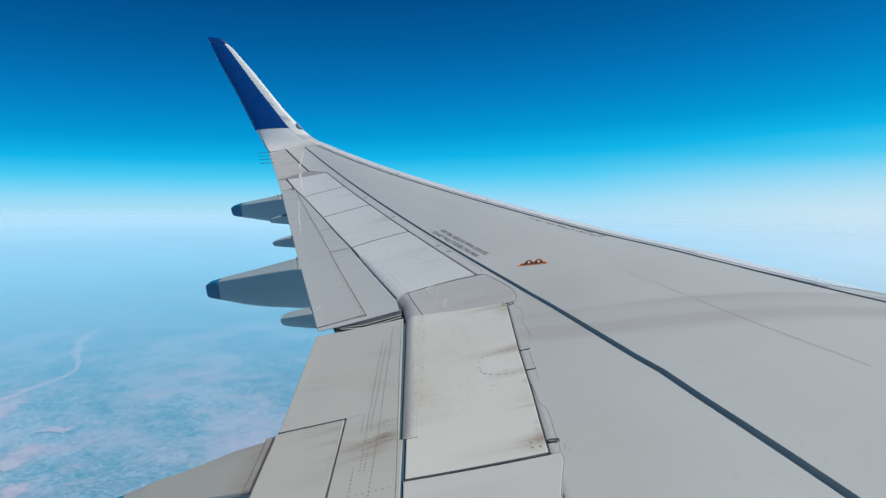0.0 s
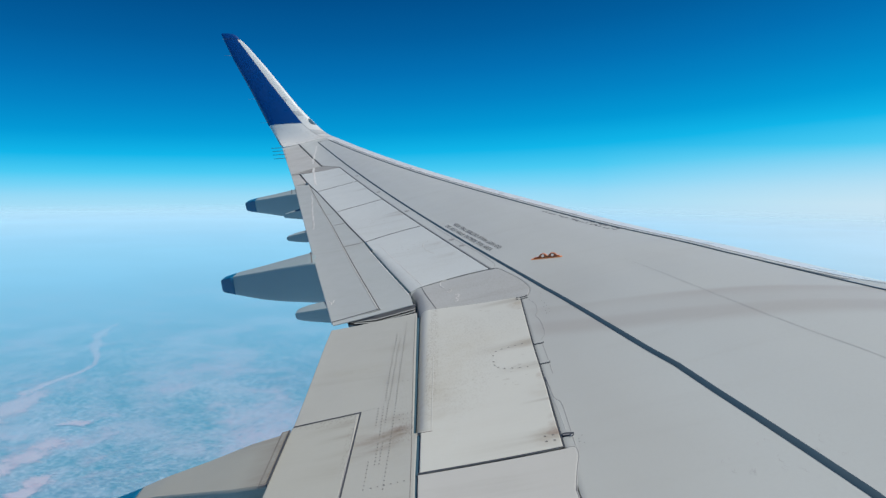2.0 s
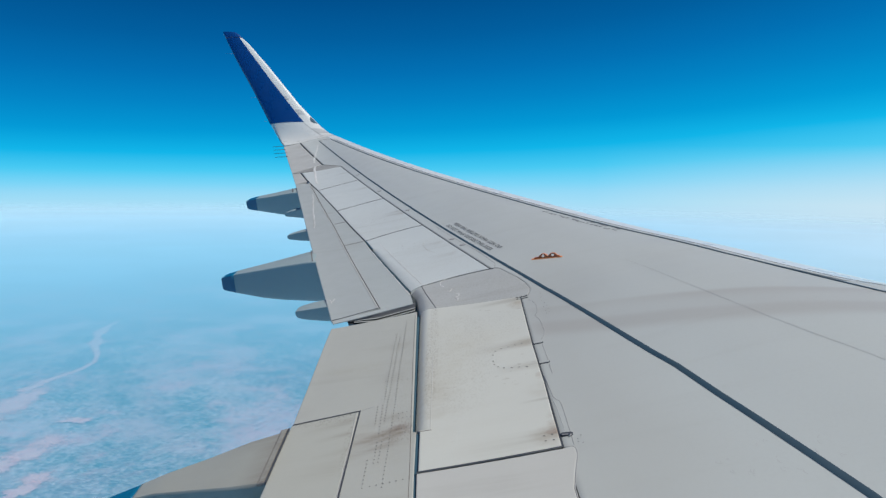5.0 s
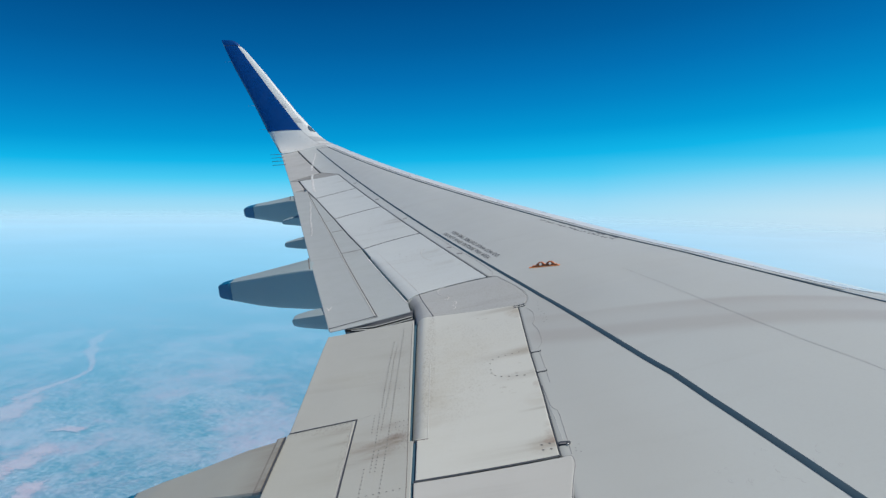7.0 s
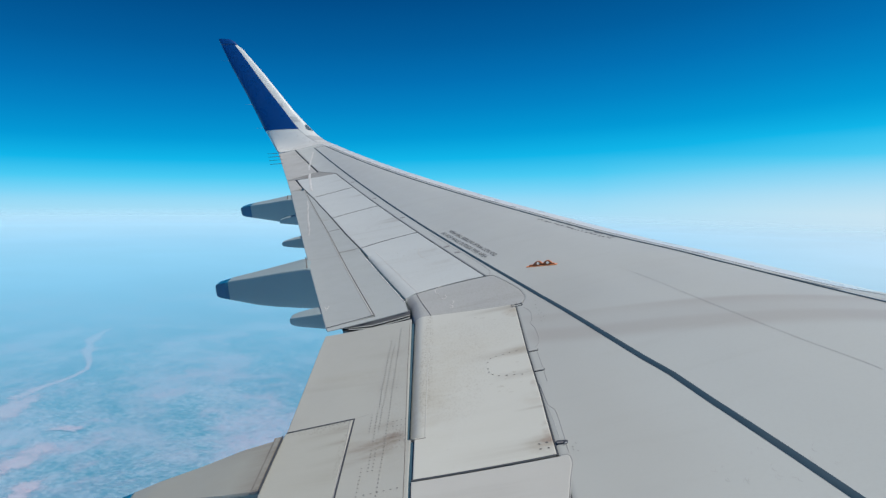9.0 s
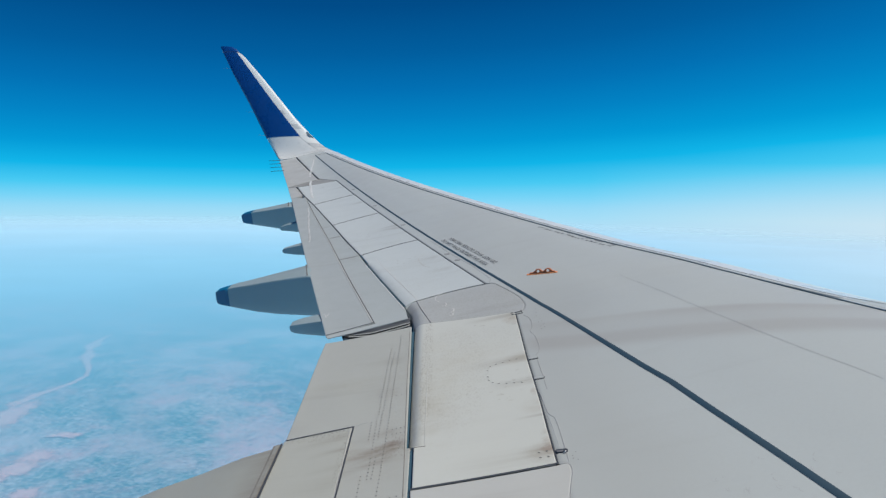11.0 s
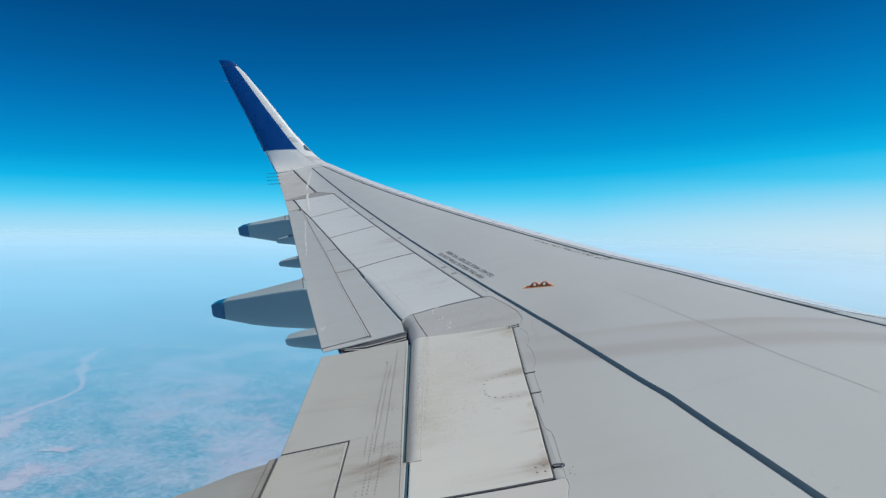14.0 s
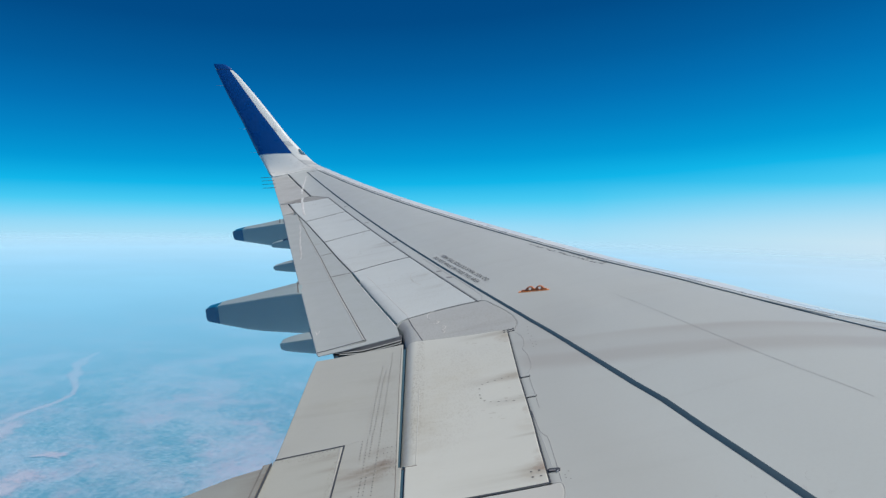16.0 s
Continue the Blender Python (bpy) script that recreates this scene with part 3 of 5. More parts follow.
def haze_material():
    """A sheet that stands in for haze: opacity and a whiter tint are painted in by distance from the aircraft."""
    k = Nodes("painted_haze_veil")
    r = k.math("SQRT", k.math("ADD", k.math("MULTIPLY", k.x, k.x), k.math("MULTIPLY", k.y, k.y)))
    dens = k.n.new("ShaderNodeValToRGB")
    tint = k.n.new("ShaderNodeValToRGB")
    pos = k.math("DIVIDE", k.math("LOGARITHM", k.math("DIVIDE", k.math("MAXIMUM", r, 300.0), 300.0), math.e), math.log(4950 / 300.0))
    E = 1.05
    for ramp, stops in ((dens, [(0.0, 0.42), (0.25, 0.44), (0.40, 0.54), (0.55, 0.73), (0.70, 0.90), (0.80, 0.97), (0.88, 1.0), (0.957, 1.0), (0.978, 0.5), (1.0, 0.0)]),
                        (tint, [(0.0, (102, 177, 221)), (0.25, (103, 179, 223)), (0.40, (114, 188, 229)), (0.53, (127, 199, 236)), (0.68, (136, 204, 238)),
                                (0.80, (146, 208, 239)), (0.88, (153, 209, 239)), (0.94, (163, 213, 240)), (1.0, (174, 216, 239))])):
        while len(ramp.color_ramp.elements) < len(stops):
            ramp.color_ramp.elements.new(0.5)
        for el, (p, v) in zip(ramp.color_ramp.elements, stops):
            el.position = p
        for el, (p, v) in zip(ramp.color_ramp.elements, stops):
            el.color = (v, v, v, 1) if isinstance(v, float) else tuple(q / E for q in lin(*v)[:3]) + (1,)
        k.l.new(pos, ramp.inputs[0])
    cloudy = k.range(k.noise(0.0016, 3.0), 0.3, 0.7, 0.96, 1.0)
    # sun-side whitening of the haze, painted into the tint
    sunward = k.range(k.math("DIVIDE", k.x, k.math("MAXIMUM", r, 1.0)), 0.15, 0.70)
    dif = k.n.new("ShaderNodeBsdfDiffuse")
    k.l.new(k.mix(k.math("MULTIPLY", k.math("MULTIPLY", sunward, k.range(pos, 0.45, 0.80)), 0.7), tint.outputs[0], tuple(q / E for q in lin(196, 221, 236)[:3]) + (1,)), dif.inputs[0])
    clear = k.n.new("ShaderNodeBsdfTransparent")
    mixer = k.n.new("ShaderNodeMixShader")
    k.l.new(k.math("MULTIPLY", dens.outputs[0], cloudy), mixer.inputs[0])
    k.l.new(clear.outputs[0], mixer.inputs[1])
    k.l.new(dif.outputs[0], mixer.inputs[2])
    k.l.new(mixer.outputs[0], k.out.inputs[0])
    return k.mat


def flat_patch(name, line, widths, z, material, label):
    """A ragged ribbon lying on the ground."""
    bm = bmesh.new()
    mid = bm.verts.layers.float.new("middle")
    p = np.array(line, float)
    n = 420
    q = along(line, n)
    w = np.interp(np.linspace(0, 1, n), np.linspace(0, 1, len(widths)), widths)
    rows = []
    for i in range(n):
        t = q[min(i + 1, n - 1)] - q[max(i - 1, 0)]
        t = t / max(np.hypot(*t), 1e-9)
        s = np.array([-t[1], t[0]])
        row = []
        for sgn in (-1, 0, 1):
            wob = 1 + 0.6 * noise.noise((q[i][0] * 0.03, q[i][1] * 0.03, sgn * 7.0)) + 0.35 * noise.noise((q[i][0] * 0.11, q[i][1] * 0.11, sgn * 3.0)) + 0.5 * noise.noise((q[i][0] * 0.45, q[i][1] * 0.45, sgn * 5.0))
            x, y = q[i] + s * w[i] * 0.75 * sgn * wob
            row.append(bm.verts.new((x, y, z)))
            row[-1][mid] = 0.0 if sgn else 1.0
        rows.append(row)
    for r0, r1 in zip(rows, rows[1:]):
        for k in range(2):
            bm.faces.new((r0[k], r0[k + 1], r1[k + 1], r1[k]))
    return part(name, bm, material, None, label, kind="structure")


def blob(name, cx, cy, rx, ry, turn, z, material, label, seed):
    """A ragged pale patch lying on the ground."""
    bm = bmesh.new()
    mid = bm.verts.layers.float.new("middle")
    n = 260
    ring = []
    for k in range(n):
        a = 2 * math.pi * k / n
        r = 1 + 0.55 * noise.noise((math.cos(a) * 1.6 + seed, math.sin(a) * 1.6, 1.0)) + 0.28 * noise.noise((math.cos(a) * 5 + seed, math.sin(a) * 5, 2.0)) + 0.22 * noise.noise((math.cos(a) * 17 + seed, math.sin(a) * 17, 3.0))
        px, py = 1.3 * rx * r * math.cos(a), 1.3 * ry * r * math.sin(a)
        ring.append(bm.verts.new((cx + px * math.cos(turn) - py * math.sin(turn), cy + px * math.sin(turn) + py * math.cos(turn), z)))
    centre = bm.verts.new((cx, cy, z))
    centre[mid] = 1.0
    for k in range(n):
        bm.faces.new((centre, ring[k], ring[(k + 1) % n]))
    return part(name, bm, material, None, label, kind="structure")


disc("ground", GROUND_Z, 4950.0, 40, ground_material(), "structure", "hazy blue-green farmland far below the wing")
SAND = sand_material()
RIVER = [(-679, 1288), (-674, 1218), (-655, 1160), (-616, 1082), (-583, 1031), (-566, 992), (-567, 955), (-574, 923), (-582, 896), (-582, 865), (-589, 846)]
flat_patch("river", RIVER, [5, 12, 24, 14, 20, 12, 7, 7, 9, 13, 20], GROUND_Z + 0.3, SAND, "pale sandy river winding over the plain")
blob("sandbank", -564, 810, 24, 52, 0.06, GROUND_Z + 0.50, SAND, "pale broad river bend on the plain", 1)
blob("sandbank", -447, 684, 17, 16, 0.05, GROUND_Z + 0.70, SAND, "pale pinkish sandbank on the plain", 4)
blob("sandbank", -449, 650, 18, 23, 0.05, GROUND_Z + 0.90, SAND, "pale pinkish sandbank on the plain", 7)
blob("sandbank", -402, 596, 13, 17, 0.05, GROUND_Z + 1.10, SAND, "pale pinkish sandbank on the plain", 10)
blob("sandbank", -401, 571, 13, 18, 0.04, GROUND_Z + 1.30, SAND, "pale pinkish sandbank on the plain", 13)
blob("sandbank", -451, 745, 20, 9, 0.06, GROUND_Z + 1.50, SAND, "pale pinkish sandbank on the plain", 16)
blob("sandbank", -462, 618, 17, 22, 0.05, GROUND_Z + 1.70, SAND, "pale pinkish sandbank on the plain", 19)
blob("sandbank", -568, 735, 26, 22, 0.06, GROUND_Z + 1.90, SAND, "pale pinkish sandbank on the plain", 22)
# added haze sheet; its rim rises and fades to blend horizon into sky
disc("haze_layer", GROUND_Z + 6.0, 4950.0, 40, haze_material(), "structure", "thin bluish sheet over the ground with haze painted by distance", 110.0)


# ---- the wing ----
wing = tagged(new("airplane_wing"), "grey airliner wing with pale spoilers and an upswept blue-and-white tip", "wing")

# dark inner structure, seen only in the gaps between the panels
ys = np.linspace(1.94, 16.2, 96)
bm = bmesh.new()
loops = []
for y in ys:
    a, b = x_te(y) + 0.10, x_slat(y) + 0.10
    xs = np.linspace(a, b, 26)
    up = [(x, y, max(top_z(x, y) - 0.075, low_z(x, y) + 0.004)) for x in xs]
    dn = [(x, y, low_z(x, y)) for x in xs[::-1]]
    loops.append([bm.verts.new(p) for p in up + dn])
for l0, l1 in zip(loops, loops[1:]):
    for k in range(len(l0)):
        bm.faces.new((l0[k], l0[(k + 1) % len(l0)], l1[(k + 1) % len(l0)], l1[k]))
for l in (loops[0], loops[-1]):
    bm.faces.new(l)
part("wing_box", bm, DARK, wing, "dark inner wing structure below the panels")

# main upper skin
HINGE_A, HINGE_B = (1.182, 7.045), (-1.053, 13.000)
aft_line = [(1.358, 1.95), (1.347, 4.48), (1.352, 5.10), (1.353, 5.578), (1.364, 6.35), (1.418, 6.362), (1.4425, 6.44), (1.443, 6.50), (1.429, 6.60), (1.389, 6.717), (1.343, 6.83), (1.266, 7.004), (1.238, 7.040), (1.192, 7.056), (-1.040, 13.005), (-1.445, 13.48), (-2.475, 16.19), (-2.48, 16.2)]


def skin():
    """Grid by span stations, so that both borders follow their bends."""
    bm = bmesh.new()
    st = np.unique(np.r_[np.linspace(1.95, 16.2, 130), [p[1] for p in aft_line]])
    rows_t, rows_b = [], []
    ax, ay = zip(*aft_line)
    for y in st:
        a, b = float(np.interp(y, ay, ax)), x_slat(y) - (0.012 if y > 5.59 else 0.0008)
        vs = np.r_[0, 0.004, np.linspace(0.01, 0.99, 30), 0.996, 1]
        rt = [bm.verts.new((a + (b - a) * v, y, top_z(a + (b - a) * v, y) - (0.004 if v in (0, 1) else 0))) for v in vs]
        rb = [bm.verts.new((r.co.x, y, r.co.z - 0.05)) for r in rt]
        rows_t.append(rt)
        rows_b.append(rb)
    for i in range(len(st) - 1):
        for j in range(len(rows_t[0]) - 1):
            bm.faces.new((rows_t[i][j], rows_t[i + 1][j], rows_t[i + 1][j + 1], rows_t[i][j + 1]))
        for j in (0, -1):
            bm.faces.new((rows_t[i][j], rows_b[i][j], rows_b[i + 1][j], rows_t[i + 1][j]))
            bm.edges.get((rows_t[i][j], rows_t[i + 1][j])).smooth = False
    return bm


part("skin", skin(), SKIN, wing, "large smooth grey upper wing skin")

# leading-edge slats
SLAT_ENDS = [1.95, 5.60, 6.9, 9.4, 12.0, 14.2, 16.2]
for y0, y1 in zip(SLAT_ENDS, SLAT_ENDS[1:]):
    bm = bmesh.new()
    rows = []
    for y in np.linspace(y0 + 0.0004, y1 - 0.0004, 24):
        c = x_le(y) - x_te(y)
        a = (x_slat(y) - x_te(y)) / c
        prof = [(a, top_z(x_slat(y), y) - 0.05), (a, top_z(x_slat(y), y) - 0.003)]
        for u in np.r_[np.linspace(a + 0.003, 0.93, 14), 0.94, 0.95, 0.96, 0.97, 0.983, 0.992, 0.997, 1.0]:
            prof.append((u, base_z(x_te(y) + u * c, y) + c * float(np.interp(u, *GT)) + swell(u, y)))
        for u in (0.997, 0.99, 0.975, 0.95, 0.90, 0.82):
            prof.append((u, base_z(x_te(y) + u * c, y) + c * float(np.interp(u, *LT)) + swell(u, y)))
        rows.append([bm.verts.new((x_te(y) + u * c, y, z)) for u, z in prof])
    for r0, r1 in zip(rows, rows[1:]):
        for k in range(len(r0) - 1):
            bm.faces.new((r0[k], r0[k + 1], r1[k + 1], r1[k]))
        bm.edges.get((r0[1], r1[1])).smooth = False
    if y0 < 2:
        part("leading_edge", bm, SKIN, wing, "grey fixed leading edge inboard of the slats")
    else:
        part("slat", bm, SLAT, wing, "pale leading-edge slat")

# painted walkway borders
WALK = [(2.55, 2.2), (2.40, 3.1), (2.275, 3.868), (2.209, 4.136), (2.136, 4.421), (2.075, 4.65), (1.998, 4.963), (1.932, 5.158), (1.823, 5.526), (1.735, 5.822), (1.655, 6.088), (1.578, 6.332), (1.488, 6.582),
        (1.388, 6.85), (1.275, 7.148), (1.149, 7.483), (1.006, 7.861), (0.843, 8.292), (0.656, 8.79), (0.439, 9.371), (0.183, 10.058), (-0.068, 10.733), (-0.363, 11.527), (-0.715, 12.471), (-1.047, 13.361), (-1.436, 14.398), (-1.773, 15.291), (-2.0, 15.89)]
part("walkway_line", ribbon(WALK, ([2.0, 5.4, 6.6, 7.6, 16.0], [0.036, 0.036, 0.031, 0.0245, 0.0235]), 0.0012, height=0.001), LINE, wing, "dark blue-grey painted walkway border line")
FRONT = [(x_slat(y) - 0.018 - 0.062 * max(6.15 - y, 0.0), y) for y in np.linspace(1.96, 15.83, 40)]
part("walkway_line", ribbon(FRONT, 0.024, 0.0015), LINE, wing, "dark painted border line behind the slats")
SEAM = [(3.49, 5.43), (3.407, 5.491), (3.34, 5.56), (3.288, 5.612)] + [(x_slat(y) + 0.034 + 0.011 * min(max((y - 5.7) / 0.8, 0.0), 1.0), y) for y in np.linspace(5.67, 15.75, 46)]
for y0, y1 in ((5.601, 9.4), (9.4, 15.7)):
    part("slat_track_cover", ribbon([(x_slat(y) + 0.016, y) for y in np.linspace(y0, y1, 24)], 0.036, 0.0012, height=0.0008), SKIN, wing, "grey painted rear strip of the slats")
part("slat_seam", ribbon(SEAM, 0.008, 0.004), THIN, wing, "thin seam behind the slats")
part("panel_line", ribbon([(-2.0, 15.89), (-1.70, 15.82)], 0.012, 0.0012), THIN, wing)
part("panel_line", ribbon([(2.177, 6.561), (2.254, 6.36), (2.324, 6.133), (2.390, 5.898), (2.452, 5.685), (2.521, 5.450), (2.583, 5.235), (2.670, 4.955), (2.769, 4.673), (2.800, 4.563)], 0.0023, 0.0008, height=0.0003), FAINT, wing, "faint skin joint")

# inboard spoiler
sp1 = part("spoiler", sheet([(0.622, 6.480), (0.668, 4.822), (0.691, 4.820), (0.698, 4.492)], [(1.357, 6.365), (1.343, 5.578), (1.344, 5.034), (1.3395, 4.822), (1.339, 4.820), (1.337, 4.500)], 0.003, 0.08, 0.07, lip=0.075, lip_depth=0.036, lip_from=4.8215), SPOILER_IN, wing,
           "pale inboard spoiler with oil-stained hinges")
part("trailing_strip", ribbon([(0.738, 5.65), (0.741, 5.2), (0.744, 4.812)], 0.0042, 0.0030, height=0.0010), INNER_PANEL, sp1, "thin pale edge of the trailing strip")
part("trailing_strip", ribbon([(0.748, 4.812), (0.690, 4.812)], 0.005, 0.0030, height=0.0012), STRIP, sp1, "dirty end of the trailing strip")

# outboard spoilers
REAR = [(-0.048, 8.560), (-0.300, 9.226), (-0.596, 10.050), (-1.120, 11.442), (-1.488, 12.351), (-1.753, 13.075)]
BOWS = (0.045, 0.050, 0.040, 0.040, 0.015)
CUTS = [(0.0, 0.0), (0.281, 8.560), (0.541, 10.105), (0.779, 11.520), (1.0, 13.070)]


def rear(y0, y1):
    """The outboard spoilers' trailing edge between two span stations."""
    ys_, xs_ = [q[1] for q in REAR], [q[0] for q in REAR]
    return [(float(np.interp(y, ys_, xs_)), y) for y in np.linspace(y0, y1, 5)]


for k in range(4):
    if k == 0:
        aft = [(0.524, 6.940), (0.076, 8.196), (0.066, 8.222), (-0.047, 8.556)]
    else:
        aft = rear(CUTS[k][1] + 0.004, CUTS[k + 1][1] - 0.004)
    f0, f1 = lerp2(HINGE_A, HINGE_B, CUTS[k][0] + 0.0006), lerp2(HINGE_A, HINGE_B, CUTS[k + 1][0] - 0.0006)
    part("spoiler", sheet(aft, [f0, f1], 0.003, 0.05 if k == 0 else 0.04, 0.12, drop=0.0015, bow=BOWS[k:k + 2], lip=0.0 if k else 0.10, lip_depth=0.0165, lip_to=8.21), SPOILER_OUT, wing, "pale outboard spoiler")
    if k:
        a, f = rear(CUTS[k][1], CUTS[k][1] + 0.1)[0], lerp2(HINGE_A, HINGE_B, CUTS[k][0])
        bow = [(a[0] + (f[0] - a[0]) * t, a[1] + (f[1] - a[1]) * t + 4 * BOWS[k] * t * (1 - t)) for t in np.linspace(0, 1, 9)]
        part("spoiler_seam", ribbon(bow, 0.0155, 0.0035), SEAL, wing, "dark joint between two spoilers")

# strips added in the gap, its shade painted as dark colour
part("gap_strip", ribbon([(0.513, 6.93), (0.061, 8.20)], 0.026, -0.0165, height=0.002), GAP_DARK, wing, "dark strip in the gap behind the spoiler, shade painted on")
part("gap_strip", ribbon([(0.068, 8.206), (-0.054, 8.556)], 0.014, 0.0042, height=0.002), GAP_BLUE, wing, "dark strip in the gap behind the spoiler, shade painted on")
part("gap_strip", ribbon([(x - 0.009, y) for x, y in REAR], 0.0115, 0.0015, height=0.002), SEAL, wing, "dark seal along the spoilers' trailing edges")

part("panel_line", ribbon([(0.628, 6.965), (0.125, 8.35)], 0.0045, 0.004, height=0.0008), PALE_MARK, wing, "thin pale line along the spoiler")

# strips added in the gap, reflected sky painted as blue-grey
part("gap_strip", ribbon([(0.610, 6.47), (0.661, 4.83)], 0.030, -0.046, height=0.002), GAP_BLUE, wing, "blue-grey strip in the gap behind the spoiler, reflected sky painted on")
part("gap_strip", ribbon([(0.681, 4.815), (0.690, 4.47), (0.77, 1.98)], 0.030, -0.012, height=0.002), GAP_BLUE, wing, "blue-grey strip in the gap behind the spoiler, reflected sky painted on")

# fillet panel between the inboard and outboard spoilers, and the panel inboard of the spoiler
part("fillet_panel", sheet([(0.614, 6.490), (0.577, 6.78), (0.527, 6.932)], [(1.412, 6.364), (1.439, 6.44), (1.440, 6.50), (1.426, 6.599), (1.386, 6.715), (1.340, 6.828), (1.263, 7.000), (1.232, 7.030)], 0.0, 0.08, 0.05, lip=0.095, lip_depth=0.045, bow=(0.0, BOWS[0])), FILLET, wing, "grey fillet panel with pale squiggly marks")
part("inner_panel", sheet([(0.692, 4.478), (0.775, 1.98)], [(1.388, 4.482), (1.390, 4.424), (1.360, 4.316), (1.336, 4.21), (1.345, 1.98)], 0.0012, 0.045, 0.12, drop=0.0012), INNER_PANEL, wing, "pale panel inboard of the spoiler")

# inboard flap with its separate inner panel
flap_in = part("inboard_flap", sheet([(-0.030, 6.365), (-0.027, 6.1), (-0.008, 5.4), (0.0, 5.05), (0.0, 1.98)], [(0.598, 6.462), (0.654, 4.823), (0.673, 4.820), (0.679, 4.48), (0.762, 1.98)], 0.0, step=0.10, taper=(0.012, 0.11)), FLAP, wing, "grey inboard flap with oil streaks and rivet rows")
part("edge_line", ribbon([(0.589, 6.39), (0.612, 5.644), (0.637, 5.035), (0.656, 4.585), (0.735, 1.98)], 0.0032, 0.0006, height=0.0006), STRIP, flap_in, "thin stained line along the flap's front edge")
part("flap_panel", sheet([(-0.004, 5.040), (-0.004, 1.98)], [(0.347, 5.092), (0.360, 1.98)], 0.004, 0.010, 0.10), FLAP_PANEL, flap_in, "pale dirty panel with a dark border")
part("panel_border", ribbon([(0.0, 5.050), (0.3585, 5.104)], 0.0085, 0.0030, height=0.001), SEAL, flap_in, "dark joint round the panel")
part("panel_line", ribbon([(0.334, 5.088), (0.344, 4.858), (0.350, 4.623), (0.352, 3.2)], 0.0035, 0.0044, height=0.0005), SEALANT, flap_in, "thin line inside the panel's border")
part("panel_line", ribbon([(0.366, 5.109), (0.431, 5.136)], 0.0035, 0.0008, height=0.0005), SEALANT, flap_in, "faint line from the panel's corner")
part("panel_border", ribbon([(0.3545, 5.106), (0.367, 1.98)], 0.0085, 0.0030, height=0.001), SEAL, flap_in, "dark joint round the panel")

# outboard flap: main piece, tab, end plate
TAB = [(0.296, 6.636), (-0.095, 7.895), (-0.534, 9.346), (-1.017, 10.858), (-1.415, 12.12)]
flap_out = part("outboard_flap", sheet([(x + 0.006, y) for x, y in TAB], [(0.533, 6.81), (0.048, 8.205), (-0.066, 8.56), (-0.318, 9.226), (-0.614, 10.05), (-1.138, 11.442), (-1.508, 12.33)], 0.002, step=0.15, taper=(0.045, 0.105)), FLAP_OUT, wing, "grey outboard flap")
part("flap_tab", sheet([(-0.050, 6.490), (x_te(12.20) + 0.004, 12.20)], TAB, 0.004, step=0.15, taper=(0.012, 0.045)), FLAP_TAB, flap_out, "rear tab of the outboard flap")
part("tab_seam", ribbon([(x + 0.006, y) for x, y in TAB], 0.0058, 0.003), THIN, flap_out, "dark seam ahead of the tab")
# pale strip paints the reflection along the flap's rounded front edge
part("fore_strip", ribbon([(0.525, 6.82), (0.039, 8.20)], 0.009, 0.0025), PALE_MARK, flap_out, "pale front edge with its reflection painted on")
part("tab_strip", ribbon([(x - 0.009, y) for x, y in TAB], 0.011, 0.0050), INNER_PANEL, flap_out, "pale strip behind the seam")
for a, b in (((-0.288, 8.517), (-0.063, 8.562)), ((-0.552, 9.471), (-0.430, 9.489))):
    part("flap_joint", ribbon([a, b], 0.010, 0.003), THIN, flap_out, "faint joint across the flap")


# its inner end reaches in front of the inboard flap, with a dark layered recess below
part("flap_end", sheet([(-0.034, 6.452), (0.133, 6.496), (0.318, 6.556), (0.548, 6.622), (0.560, 6.63)], [(-0.046, 6.500), (0.120, 6.555), (0.297, 6.610), (0.500, 6.815), (0.528, 6.825)], 0.0042, 0.007, 0.05, drop=0.0003), FLAP_OUT, flap_out, "grey inner end of the flap")


def end_band(name, deep0, deep1, inset, material, label, start=0.06):
    """One layer of the recess at the flap's inner end, between two depths below the skin."""
    bm = bmesh.new()
    rows = []
    for x, y in along([(start, 6.490), (0.318, 6.552), (0.575, 6.630)], 16):
        f = min(1.0, 0.12 + (x - 0.05) / 0.26)
        rows.append([bm.verts.new((x + dx, y + inset * f + dy, top_z(x, y) - dz * f)) for dx, dy, dz in ((0, 0, deep0), (0, 0, deep1), (0, 0.05, deep1), (0, 0.05, deep0))])
    for r0, r1 in zip(rows, rows[1:]):
        for k in range(4):
            bm.faces.new((r0[k], r0[(k + 1) % 4], r1[(k + 1) % 4], r1[k]))
    for q in (rows[0], rows[-1]):
        bm.faces.new(q)
    part(name, bm, material, flap_out, label, smooth=False)


# shade inside the recess is painted as near-black layers between the lips
end_band("end_plate", 0.003, 0.032, 0.004, LETTER, "dark end face of the flap")
end_band("end_lip", 0.032, 0.037, -0.012, FILLET, "stained lip below the end face", 0.09)
end_band("end_plate", 0.037, 0.049, 0.014, END, "dark recess in the flap end", 0.09)
end_band("end_lip", 0.049, 0.054, -0.030, FILLET, "stained lower lip of the flap end", 0.12)
end_band("end_plate", 0.054, 0.130, 0.000, END, "dark recess in the flap end", 0.09)
part("edge_strip", ribbon([(-0.052, 6.506), (0.296, 6.640)], 0.0075, 0.0065), SEAL, flap_out, "dark line along the tab's end")
part("bolt_head", ribbon([(0.566, 6.50), (0.590, 6.50)], 0.022, -0.03, 0.01, 0.012), SEAL, flap_out, "dark stop block at the flap's corner")

